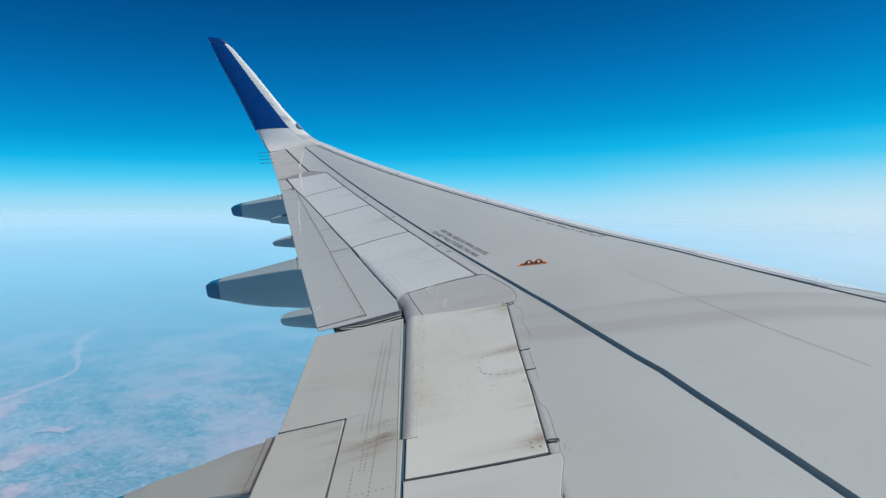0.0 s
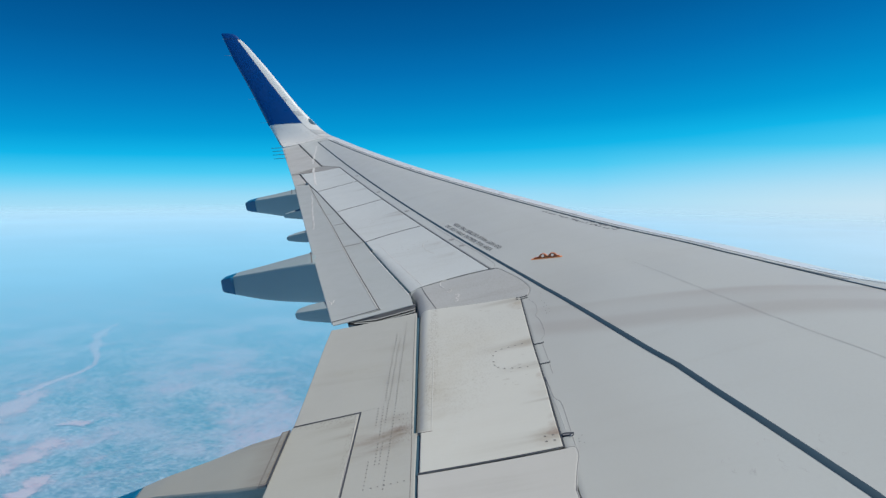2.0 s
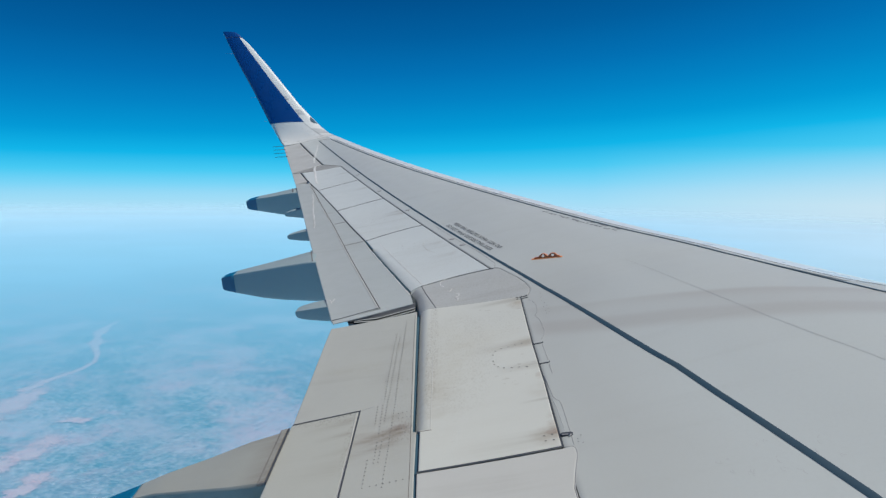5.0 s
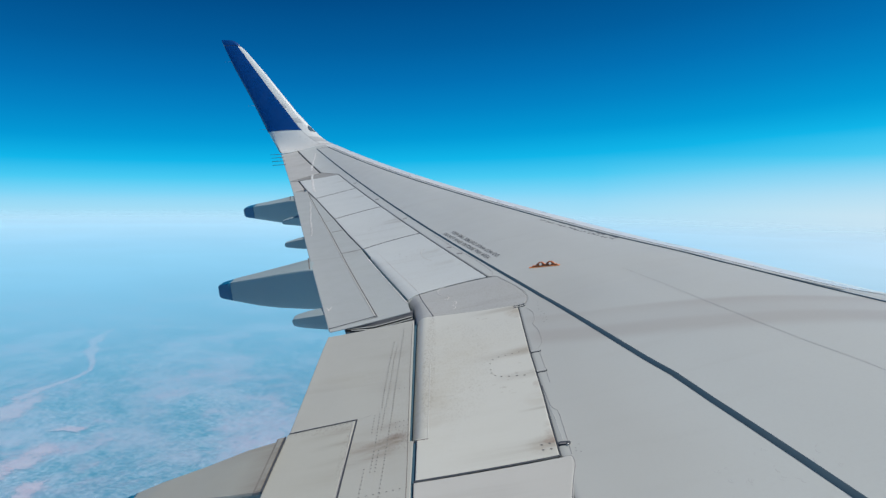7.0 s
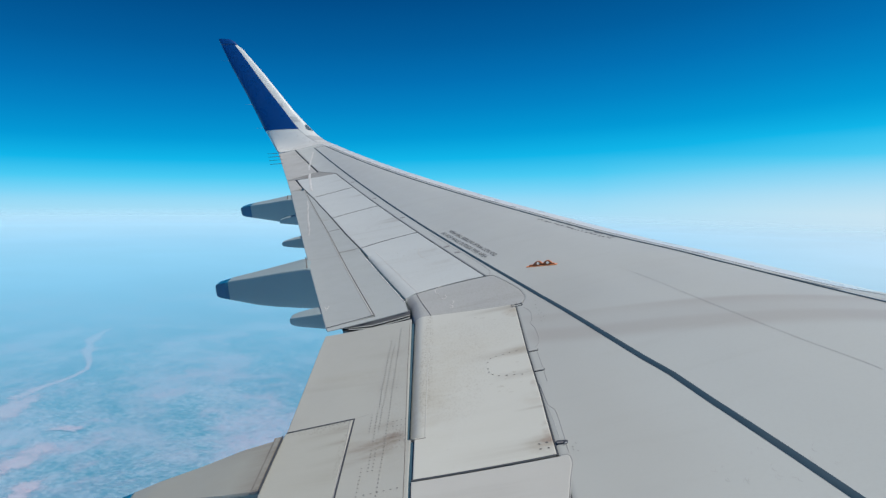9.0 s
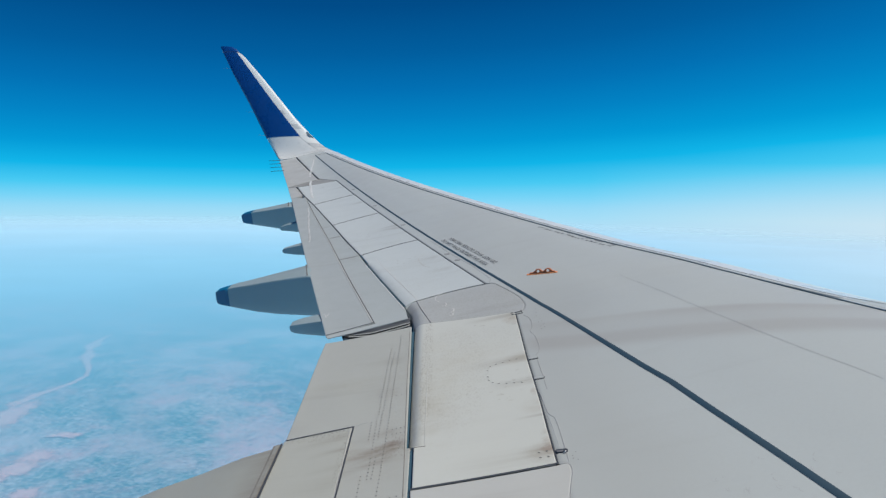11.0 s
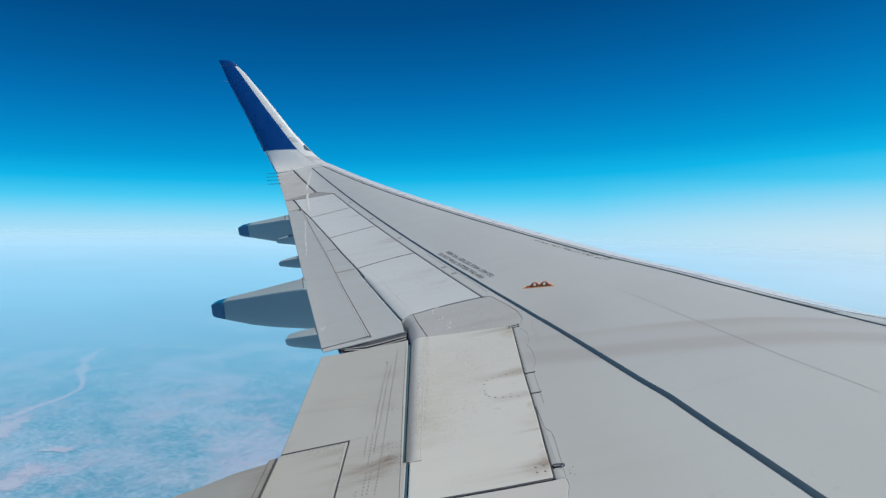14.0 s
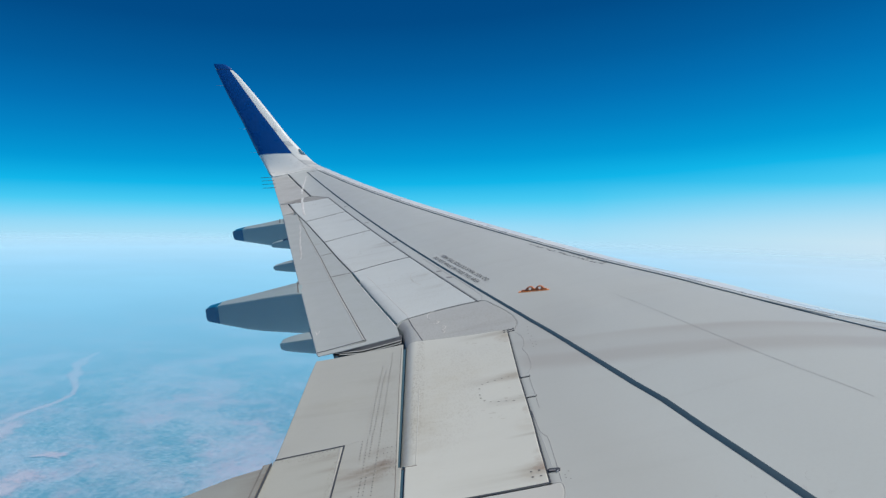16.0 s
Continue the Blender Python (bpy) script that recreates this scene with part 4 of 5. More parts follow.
# fixed trailing edge between flap and aileron
part("trailing_panel", sheet([(x_te(12.23) + 0.004, 12.23), (x_te(13.13) + 0.004, 13.13)], [(-1.515, 12.36), (-1.795, 13.10)], 0.0, step=0.12, taper=(0.01, 0.06)), AILERON, wing, "grey fixed panel outboard of the flap")
part("trailing_panel", sheet([(-1.775, 13.12), (-1.935, 13.16)], [(-1.062, 13.03), (-1.452, 13.47)], 0.0, 0.05, 0.1), SOOTY, wing, "sooty grey panel inboard of the aileron")
# aileron and tip panel
part("aileron", sheet([(x_te(13.19) + 0.004, 13.19), (x_te(16.07) + 0.004, 16.07)], [(-1.480, 13.49), (-2.508, 16.18)], 0.0, step=0.12, taper=(0.012, 0.06)), AILERON, wing, "grey aileron near the wing tip")
part("hinge_seam", ribbon([(-1.465, 13.49), (-2.492, 16.20)], 0.020, 0.002), SEAL, wing, "dark aileron hinge line")
part("hinge_seam", ribbon([(-2.492, 16.19), (-2.84, 16.08)], 0.012, 0.002), SEAL, wing)
part("hinge_seam", ribbon([(-1.045, 13.01), (-1.455, 13.48)], 0.010, 0.002), THIN, wing)

# ---- wing tip and sharklet ----
TIP_Y = 16.20


def tip_profile(s):
    """The bend from the wing into the upright tip: y, z and the slope angle at s metres along it."""
    y0, a0, a1, r = 16.3, radians(13.9), radians(76), 0.75
    z0 = base_z(-2.4, y0) + 0.06
    arc = r * (a1 - a0)
    if s < 0:
        return y0 + s * math.cos(a0), z0 + s * math.sin(a0), a0
    if s < arc:
        a = a0 + s / r
        return y0 + r * (math.sin(a) - math.sin(a0)), z0 + r * (math.cos(a0) - math.cos(a)), a
    t = s - arc
    return y0 + r * (math.sin(a1) - math.sin(a0)) + t * math.cos(a1), z0 + r * (math.cos(a0) - math.cos(a1)) + t * math.sin(a1), a1


TE_S = ([-0.1, 0.0, 0.26, 0.70, 1.53, 2.30, 2.97, 3.02], [-2.878, -2.92, -3.055, -3.315, -3.74, -4.17, -4.505, -4.52])
LE_S = ([-0.1, 0.0, 0.17, 0.35, 0.80, 1.17, 2.11, 2.72, 2.84, 2.93, 3.00, 3.02], [-1.536, -1.590, -1.70, -1.87, -2.30, -2.645, -3.39, -3.905, -4.04, -4.12, -4.23, -4.40])


def tip_point(s, u, side=1, extra=0.0):
    """A point on the sharklet: u from its trailing (0) to its leading edge (1); side 1 is the inner, upper face."""
    te, le = float(np.interp(s, *TE_S)), float(np.interp(s, *LE_S))
    y, z, a = tip_profile(s)
    c = le - te
    x = te + u * c
    u = max(u, 0.0)
    thick = c * 0.072 * (4 * u * (1 - u)) ** 0.5 * (0.7 + 0.5 * u)
    blunt = c * 0.095 * (1 - (max(0.60 - u, u - 0.60, 0.0) / (0.60 if u < 0.60 else 0.40)) ** 2) ** 0.5
    f = min(max(s / 0.75, 0.0), 1.0)
    f = f * f * (3 - 2 * f)
    wing_c = x_le(TIP_Y) - x_te(TIP_Y)
    if side > 0:
        flat = wing_c * float(np.interp(u, *GT)) - 0.06 + 0.035 * (x + 2.4)
        off = flat * (1 - f) + blunt * f
    else:
        flat = wing_c * float(np.interp(u, *LT)) - 0.06 + 0.035 * (x + 2.4)
        off = flat * (1 - f) - thick * 0.8 * f
    off += extra * side
    return (x, y - math.sin(a) * off, z + math.cos(a) * off)


S_ST = np.r_[np.linspace(-0.10, 1.2, 40), np.linspace(1.25, 2.7, 30), 2.78, 2.84, 2.89, 2.93, 2.97, 3.0, 3.015]
U_ST = np.r_[0, 0.03, np.linspace(0.06, 0.92, 24), 0.95, 0.975, 0.99, 1.0]


def tip_loft(stations):
    bm = bmesh.new()
    loops = []
    for s in stations:
        loops.append([bm.verts.new(tip_point(s, u, 1)) for u in U_ST] + [bm.verts.new(tip_point(s, u, -1)) for u in U_ST[-2:0:-1]])
    for l0, l1 in zip(loops, loops[1:]):
        for k in range(len(l0)):
            bm.faces.new((l0[k], l0[(k + 1) % len(l0)], l1[(k + 1) % len(l0)], l1[k]))
    for l in (loops[0], loops[-1]):
        bm.faces.new(l)
    return bm


CAP_S = 2.84
sharklet = part("sharklet", tip_loft([s for s in S_ST if s <= CAP_S]), WHITE, wing, "upswept white wing tip with a deep blue panel")
part("tip_cap", tip_loft([s for s in S_ST if s >= CAP_S]), BLUE, sharklet, "deep blue rounded cap")

FRONT_S = ([0.69, 1.76, 2.83, 2.90], [-2.51, -3.325, -4.10, -4.15])


def blue_face(side):
    bm = bmesh.new()
    rows = []
    for s in np.linspace(0.69, 2.845, 64):
        te, le = float(np.interp(s, *TE_S)), float(np.interp(s, *LE_S))
        front = min((float(np.interp(s, *FRONT_S)) - te) / (le - te), 1.0)
        rows.append([bm.verts.new(tip_point(s, -0.012, side, 0.0005))] + [bm.verts.new(tip_point(s, front * v, side, 0.005)) for v in np.linspace(0, 1, 26)])
    for r0, r1 in zip(rows, rows[1:]):
        for k in range(len(r0) - 1):
            bm.faces.new((r0[k], r0[k + 1], r1[k + 1], r1[k]))
    return bm


part("blue_panel", blue_face(1), BLUE, sharklet, "deep blue painted panel")
part("blue_panel", blue_face(-1), BLUE, sharklet, "deep blue painted panel")

bm = bmesh.new()
cells = [[bm.verts.new(tip_point(s, u, 1, 0.004)) for u in np.linspace(u0, 0.985, 4)] for s, u0 in ((0.67, 0.89), (0.72, 0.88), (0.78, 0.91), (0.84, 0.955))]
for r0, r1 in zip(cells, cells[1:]):
    for k in range(3):
        bm.faces.new((r0[k], r0[k + 1], r1[k + 1], r1[k]))
part("light_cover", bm, LENS, sharklet, "small smoked light cover")


def tip_patch(s0, s1, u0, u1, shift, label):
    """A slightly darker patch that paints a reflection on the inner face near the sharklet's leading edge."""
    bm = bmesh.new()
    rows = [[bm.verts.new(tip_point(q, u + shift * (q - s0), 1, 0.003)) for u in np.linspace(u0, u1, 5)] for q in np.linspace(s0, s1, 7)]
    for r0, r1 in zip(rows, rows[1:]):
        for k in range(4):
            bm.faces.new((r0[k], r0[k + 1], r1[k + 1], r1[k]))
    part("edge_reflection", bm, TIP_REFLECTION, sharklet, label)


tip_patch(0.26, 0.47, 0.72, 0.955, 0.0, "dull grey reflection painted along the leading edge")
tip_patch(0.90, 1.02, 0.76, 0.90, 0.0, "small dull grey reflection painted by the leading edge")
tip_patch(1.27, 1.36, 0.70, 0.82, 0.0, "small dull grey reflection painted by the leading edge")


def strip_on_tip(points, width, material, label=""):
    """A thin line on the sharklet's inner face through (s, u) points."""
    bm = bmesh.new()
    pts = [Vector(tip_point(s, u, 1, 0.003)) for s, u in points]
    rows = []
    for i, p in enumerate(pts):
        t = (pts[min(i + 1, len(pts) - 1)] - pts[max(i - 1, 0)]).normalized()
        s, u = points[i]
        nrm = Vector(tip_point(s, u, 1, 0.05)) - Vector(tip_point(s, u, 1, 0.0))
        w = t.cross(nrm.normalized()) * width * 0.5
        rows.append((bm.verts.new(p - w), bm.verts.new(p + w)))
    for a, b in zip(rows, rows[1:]):
        bm.faces.new((a[0], a[1], b[1], b[0]))
    return part("seam", bm, material, sharklet, label)


strip_on_tip([(s, 0.72 - 0.03 * s) for s in np.linspace(0.1, 0.7, 12)], 0.012, FAINT)
strip_on_tip([(0.02 + 0.0 * u, u) for u in np.linspace(0.02, 0.95, 14)], 0.010, FAINT)


def rod(p0, p1, r0, r1, material, name, parent, label="", sides=8):
    bm = bmesh.new()
    p0, p1 = Vector(p0), Vector(p1)
    q = (p1 - p0).to_track_quat("Z", "Y")
    rings = []
    for p, r in ((p0, r0), (p1, r1)):
        rings.append([bm.verts.new(p + q @ Vector((r * math.cos(a), r * math.sin(a), 0))) for a in np.linspace(0, 2 * math.pi, sides + 1)[:-1]])
    for k in range(sides):
        bm.faces.new((rings[0][k], rings[0][(k + 1) % sides], rings[1][(k + 1) % sides], rings[1][k]))
    bm.faces.new(rings[0]), bm.faces.new(rings[1])
    return part(name, bm, material, parent, label)


for y in (16.11, 15.70, 15.29, 14.86):
    x = x_te(y) + 0.03
    rod((x, y, top_z(x, y) + 0.004), (x - 0.27, y - 0.01, top_z(x, y) - 0.012), 0.006, 0.004, SEAL, "static_wick", wing, "thin dark static discharge rod")
for s in (0.76, 1.35, 2.45):
    x, y, z = tip_point(s, 0.01)
    rod((x, y, z), (x - 0.19, y + 0.01, z + 0.01), 0.0022, 0.0015, THIN, "static_wick", sharklet, "thin dark static discharge rod")


# ---- flap track fairings ----
def fairing(stations, y, slant, tip_x, label, material=FAIRING):
    """A canoe-shaped pod below the trailing edge. stations: (x, top z, bottom z, width); nose tip painted blue where x is below tip_x."""
    st = np.array(stations, float)
    xs = np.unique(np.r_[np.linspace(st[0, 0], st[-1, 0], 40), tip_x if tip_x else st[0, 0], st[0, 0] + np.array([0.004, 0.012, 0.03])])
    cols = [np.interp(xs, st[:, 0], st[:, k]) for k in (1, 2, 3)]

    def loop(i):
        zt, zb, w = cols[0][i], cols[1][i], cols[2][i]
        h, mid = zt - zb, y
        out = []
        for a, b in ((0, 1.004), (-0.30, 1.002), (-0.490, 1.0), (-0.498, 0.990), (-0.50, 0.970), (-0.385, 0.60), (-0.275, 0.32), (-0.16, 0.10), (-0.08, 0.025), (0, 0)):
            out.append((xs[i], mid + a * w, zb + b * h + slant * a * w * b))
        far = [(p[0], 2 * mid - p[1], p[2] + 2 * slant * (mid - p[1]) * (p[2] - zb) / max(h, 1e-6)) for p in out[-2:0:-1]]
        ring = out + far
        return [(px, py, min(pz, top_z(px, py) - (0.012 if px < x_te(py) + 0.03 else 0.03)) if px > x_te(py) else pz) for px, py, pz in ring]

    def shell(sel):
        bm = bmesh.new()
        ls = [[bm.verts.new(p) for p in loop(i)] for i in sel]
        for l0, l1 in zip(ls, ls[1:]):
            for k in range(len(l0)):
                f = bm.faces.new((l0[k], l0[(k + 1) % len(l0)], l1[(k + 1) % len(l0)], l1[k]))
        for l in (ls[0], ls[-1]):
            bm.faces.new(l)
        for l0, l1 in zip(ls, ls[1:]):
            for k in (2, 4, len(l0) - 2, len(l0) - 4):
                ed = bm.edges.get((l0[k], l1[k]))
                if ed:
                    ed.smooth = False
        return bm

    if tip_x:
        body = part("flap_fairing", shell([i for i in range(len(xs)) if xs[i] >= tip_x - 1e-6]), material, wing, label)
        part("fairing_tip", shell([i for i in range(len(xs)) if xs[i] <= tip_x + 1e-6]), BLUE_TIP, body, "bright blue painted tip")
    else:
        body = part("flap_fairing", shell(range(len(xs))), material, wing, label)
    return body


BIG = "pale grey flap track fairing with a blue tip"
fairing([(-1.525, 0.090, -0.022, 0.075), (-1.518, 0.102, -0.036, 0.09), (-1.49, 0.115, -0.047, 0.11), (-1.34, 0.154, -0.078, 0.155), (-1.1, 0.203, -0.125, 0.245), (-0.9, 0.247, -0.148, 0.32), (-0.55, 0.320, -0.168, 0.495), (0.3, 0.355, -0.2, 0.51)],
        8.31, 0.17, -1.385, BIG)
fairing([(-2.375, 0.785, 0.680, 0.13), (-2.367, 0.802, 0.660, 0.15), (-2.32, 0.822, 0.645, 0.18), (-2.17, 0.852, 0.622, 0.235), (-2.0, 0.880, 0.595, 0.30), (-1.8, 0.918, 0.562, 0.365), (-1.62, 0.954, 0.54, 0.42), (-0.9, 0.98, 0.52, 0.42)],
        11.9, 0.20, -2.205, BIG)
fairing([(-0.925, -0.535, -0.60, 0.02), (-0.90, -0.505, -0.63, 0.05), (-0.85, -0.488, -0.66, 0.07), (-0.75, -0.456, -0.70, 0.10), (-0.6, -0.405, -0.74, 0.16), (-0.4, -0.357, -0.78, 0.26), (-0.2, -0.304, -0.80, 0.38), (0.0, -0.259, -0.82, 0.44), (0.5, -0.30, -0.84, 0.44)],
        4.78, 0.17, -0.72, BIG, FAIRING_IN)
SMALL = "small grey fairing under the flap"
fairing([(-0.434, 0.004, -0.027, 0.04), (-0.424, 0.022, -0.045, 0.09), (-0.388, 0.034, -0.057, 0.13), (-0.325, 0.049, -0.066, 0.16), (-0.169, 0.079, -0.080, 0.20), (0.3, 0.10, -0.10, 0.20)], 6.95, 0.17, None, SMALL)
fairing([(-1.13, 0.42, 0.395, 0.03), (-1.115, 0.44, 0.38, 0.07), (-0.99, 0.475, 0.365, 0.13), (-0.83, 0.51, 0.355, 0.17), (-0.4, 0.50, 0.33, 0.17)], 9.48, 0.18, None, SMALL)
fairing([(-1.54, 0.62, 0.59, 0.03), (-1.525, 0.64, 0.58, 0.07), (-1.42, 0.675, 0.57, 0.13), (-1.27, 0.71, 0.555, 0.17), (-0.9, 0.72, 0.53, 0.17)], 10.98, 0.19, None, SMALL)


def joint_strip(x0, x1, y0, y1, lift, material, label, top=(-0.259, 0.0, 0.225, 4.78, 0.17), skew=0.0):
    """A strip across a fairing's flat top, just behind the flap. top: its height at a station, the rise aft, its middle and its cant. skew: how far it leans forward per metre outboard."""
    z0, xs, rise, mid, cant = top
    bm = bmesh.new()
    rows = []
    for y in np.linspace(y0, y1, 9):
        a, c = x0 + skew * (y - mid), x1 + skew * (y - mid)
        z = [z0 + rise * (x - xs) + cant * (y - mid) + lift for x in (a, c)]
        rows.append([bm.verts.new(q) for q in ((a, y, z[0] - 0.012), (a, y, z[0]), (c, y, z[1]), (c, y, z[1] - 0.012))])
    for r0, r1 in zip(rows, rows[1:]):
        for k in range(4):
            bm.faces.new((r0[k], r0[(k + 1) % 4], r1[(k + 1) % 4], r1[k]))
    for q in (rows[0], rows[-1]):
        bm.faces.new(q)
    part("hinge_strip", bm, material, wing, label, smooth=False)


joint_strip(-0.050, -0.006, 4.56, 5.005, 0.003, STRIP, "sooty brown joint strip behind the flap")
joint_strip(-0.040, -0.018, 4.57, 4.995, 0.0055, FAIRING_IN, "brown stained rib of the joint strip")
joint_strip(-0.009, -0.003, 4.55, 5.000, 0.009, SEAL, "dark joint behind the flap")
joint_strip(-0.590, -0.579, 8.08, 8.54, 0.004, STRIP, "brown stained joint behind the flap", (0.320, -0.55, 0.2086, 8.31, 0.17), -0.24)
joint_strip(-1.650, -1.634, 11.72, 12.06, 0.004, SOOT, "sooty joint behind the flap", (0.954, -1.62, 0.20, 11.9, 0.20), -0.24)

# ---- hinges, seals and marks ----
part("hinge_seal", ribbon([(1.362, 6.37), (1.348, 5.578), (1.349, 5.034), (1.344, 4.70), (1.342, 4.49)], 0.0085, 0.001, height=0.001), SEAL, wing, "dark rubber seal along the spoiler hinge")
part("hinge_seal", ribbon([(1.380, 6.352), (1.368, 6.360)], 0.012, 0.003), SEAL, wing)
part("spoiler_seam", ribbon([(1.342, 4.494), (0.76, 4.486), (0.690, 4.485)], 0.008, 0.002, ends=0.012), SEAL, wing, "dark joint along the spoiler's inboard end")
part("hinge_seal", ribbon([lerp2(HINGE_A, HINGE_B, t) for t in (0.0, 0.5, 1.0)], 0.011, 0.002), SEAL, wing, "dark seal along the outboard spoiler hinges")
part("panel_line", ribbon([(0.527 + 0.662 * t, 6.934 + 0.106 * t + 4 * BOWS[0] * t * (1 - t)) for t in np.linspace(0.12, 1, 12)], 0.008, 0.0012, height=0.001), SEAL, wing)
part("panel_line", ribbon([(0.612, 6.975), (0.652, 6.80), (0.744, 6.462)], 0.0055, 0.0012), THIN, wing)
for line in ([(1.192, 7.052), (1.236, 7.035), (1.2645, 7.002), (1.3415, 6.829), (1.3875, 6.716), (1.4275, 6.60), (1.4415, 6.50), (1.441, 6.44), (1.417, 6.345)],
             [(1.412, 6.27), (1.443, 6.192), (1.447, 6.12), (1.444, 6.075), (1.436, 6.013), (1.414, 5.97), (1.435, 5.899), (1.441, 5.819), (1.440, 5.701), (1.429, 5.649), (1.401, 5.595)],
             [(1.402, 5.535), (1.404, 5.305)], [(1.402, 5.275), (1.402, 5.157)],
             [(1.358, 5.142), (1.363, 5.016), (1.366, 4.928), (1.373, 4.899), (1.393, 4.867), (1.396, 4.80), (1.393, 4.606), (1.391, 4.492)],
             [(1.352, 4.491), (1.393, 4.486), (1.394, 4.424), (1.364, 4.316), (1.339, 4.21), (1.350, 3.2)],
             [(0.699, 8.566), (0.82, 8.249), (0.893, 8.054), (0.967, 7.865), (1.094, 7.553), (1.181, 7.303), (1.236, 7.128), (1.221, 7.047)]):
    part("sealant_line", ribbon(line, 0.0045, 0.0006, 0.03, 0.0008), SEALANT, wing, "thin grey sealant line")
part("sealant_line", ribbon([(1.360, 4.90), (1.368, 4.82), (1.371, 4.61)], 0.003, 0.0006, 0.03, 0.0005), FAINT, wing, "faint sealant line beside the hinge")


def block(name, x, y, lx, ly, h, turn, material, label, parent=None):
    """A small bracket with rounded ends lying on the skin."""
    bm = bmesh.new()
    outline = []
    r = min(lx, ly) * 0.4
    for cx, cy, a0 in ((1, 1, 0), (-1, 1, 90), (-1, -1, 180), (1, -1, 270)):
        for a in (0, 30, 60, 90):
            outline.append((cx * (lx / 2 - r) + r * math.cos(radians(a0 + a)), cy * (ly / 2 - r) + r * math.sin(radians(a0 + a))))
    ca, sa = math.cos(turn), math.sin(turn)
    rings = []
    for k, (grow, dz) in enumerate(((1, -0.004), (1, h * 0.8), (0.86, h))):
        ring = []
        for px, py in outline:
            wx, wy = x + (px * ca - py * sa) * grow, y + (px * sa + py * ca) * grow
            ring.append(bm.verts.new((wx, wy, top_z(wx, wy) + dz)))
        rings.append(ring)
    n = len(outline)
    for a, b in zip(rings, rings[1:]):
        for k in range(n):
            bm.faces.new((a[k], a[(k + 1) % n], b[(k + 1) % n], b[k]))
    bm.faces.new(rings[-1])
    return part(name, bm, material, parent or wing, label, smooth=False)


for x, y in ((1.380, 5.559), (1.378, 5.300)):
    b = block("hinge_bracket", x, y, 0.062, 0.026, 0.004, -0.08, SEAL, "dark-edged hinge bracket")
    part("plate", ribbon([(x - 0.027, y + 0.002), (x + 0.026, y - 0.002)], 0.017, 0.0050), SKIN, b)
lat = block("latch_bracket", 1.373, 4.577, 0.056, 0.022, 0.008, -0.2, SEAL, "dark hinge latch with a steel pin")
part("latch_plate", ribbon([(1.350, 4.571), (1.378, 4.566)], 0.007, 0.0085, 0.02, 0.002), THIN, lat, "worn grey plate")
rod((1.380, 4.556, top_z(1.380, 4.556) + 0.006), (1.391, 4.560, top_z(1.391, 4.560) + 0.010), 0.0028, 0.0028, STEEL, "pin", lat, "bare steel pin")
for y in (6.352, 6.318):
    b = block("hinge_bracket", 1.368, y, 0.085, 0.016, 0.004, 0.0, SEAL, "dark-edged hinge bracket")
    part("plate", ribbon([(1.34, y), (1.396, y)], 0.008, 0.0045), SKIN, b)
# small clips ahead of the outboard spoilers' hinge line, each with a short stain beside it
for x, y in ((0.345, 9.455), (0.872, 8.040), (0.970, 7.800), (-0.13, 10.72), (-0.62, 12.05)):
    b = block("hinge_clip", x, y, 0.060, 0.030, 0.003, -0.35, SEALANT, "small grey hinge clip")
    part("clip_edge", ribbon([(x - 0.024, y - 0.020), (x + 0.026, y - 0.038)], 0.005, 0.003, 0.02, 0.001), THIN, b, "dark edge of the clip")

# pale squiggles on the fillet panel
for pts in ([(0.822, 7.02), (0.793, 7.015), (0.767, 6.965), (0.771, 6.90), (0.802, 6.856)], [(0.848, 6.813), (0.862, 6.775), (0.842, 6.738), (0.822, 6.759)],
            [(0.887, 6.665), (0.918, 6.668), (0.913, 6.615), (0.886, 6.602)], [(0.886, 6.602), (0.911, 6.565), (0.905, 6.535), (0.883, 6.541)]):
    part("squiggle_mark", ribbon(pts, 0.006, 0.002, 0.012, 0.001), PALE_MARK, wing, "small pale squiggle")
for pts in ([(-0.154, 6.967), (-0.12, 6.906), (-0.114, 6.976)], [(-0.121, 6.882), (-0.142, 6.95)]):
    part("squiggle_mark", ribbon(pts, 0.006, 0.0055, 0.012, 0.001), PALE_MARK, flap_out, "small pale smear")
# sunlight off the sharklet, painted as a pale wavering streak from the tip inboard over aileron, spoiler and flap
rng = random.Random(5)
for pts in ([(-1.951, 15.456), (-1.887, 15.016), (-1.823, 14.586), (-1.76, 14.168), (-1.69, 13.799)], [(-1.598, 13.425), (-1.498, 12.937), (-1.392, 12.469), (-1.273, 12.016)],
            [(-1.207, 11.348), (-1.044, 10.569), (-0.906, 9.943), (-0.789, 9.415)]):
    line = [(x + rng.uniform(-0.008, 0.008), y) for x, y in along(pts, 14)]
    part("pale_streak", ribbon(line, 0.040 if pts[0][1] > 12 else 0.026, 0.0045, 0.05, 0.001), STREAK if pts[0][1] > 12 else STREAK_THIN, wing, "pale wavering streak of reflected sunlight painted on the panels")

# rivets, in rows
def rivets(rows, radius, parent, material=RIVET, lift=0.002, label="rows of small rivets"):
    bm = bmesh.new()
    for (x0, y0), (x1, y1), n in rows:
        for t in np.linspace(0, 1, n):
            x, y = x0 + (x1 - x0) * t, y0 + (y1 - y0) * t
            z = top_z(x, y) + lift
            c = bm.verts.new((x, y, z + 0.002))
            ring = [bm.verts.new((x + radius * math.cos(a), y + radius * math.sin(a), z)) for a in np.linspace(0, 2 * math.pi, 7)[:-1]]
            for k in range(6):
                bm.faces.new((c, ring[k], ring[(k + 1) % 6]))
    return part("rivets", bm, material, parent, label, kind="stuff")


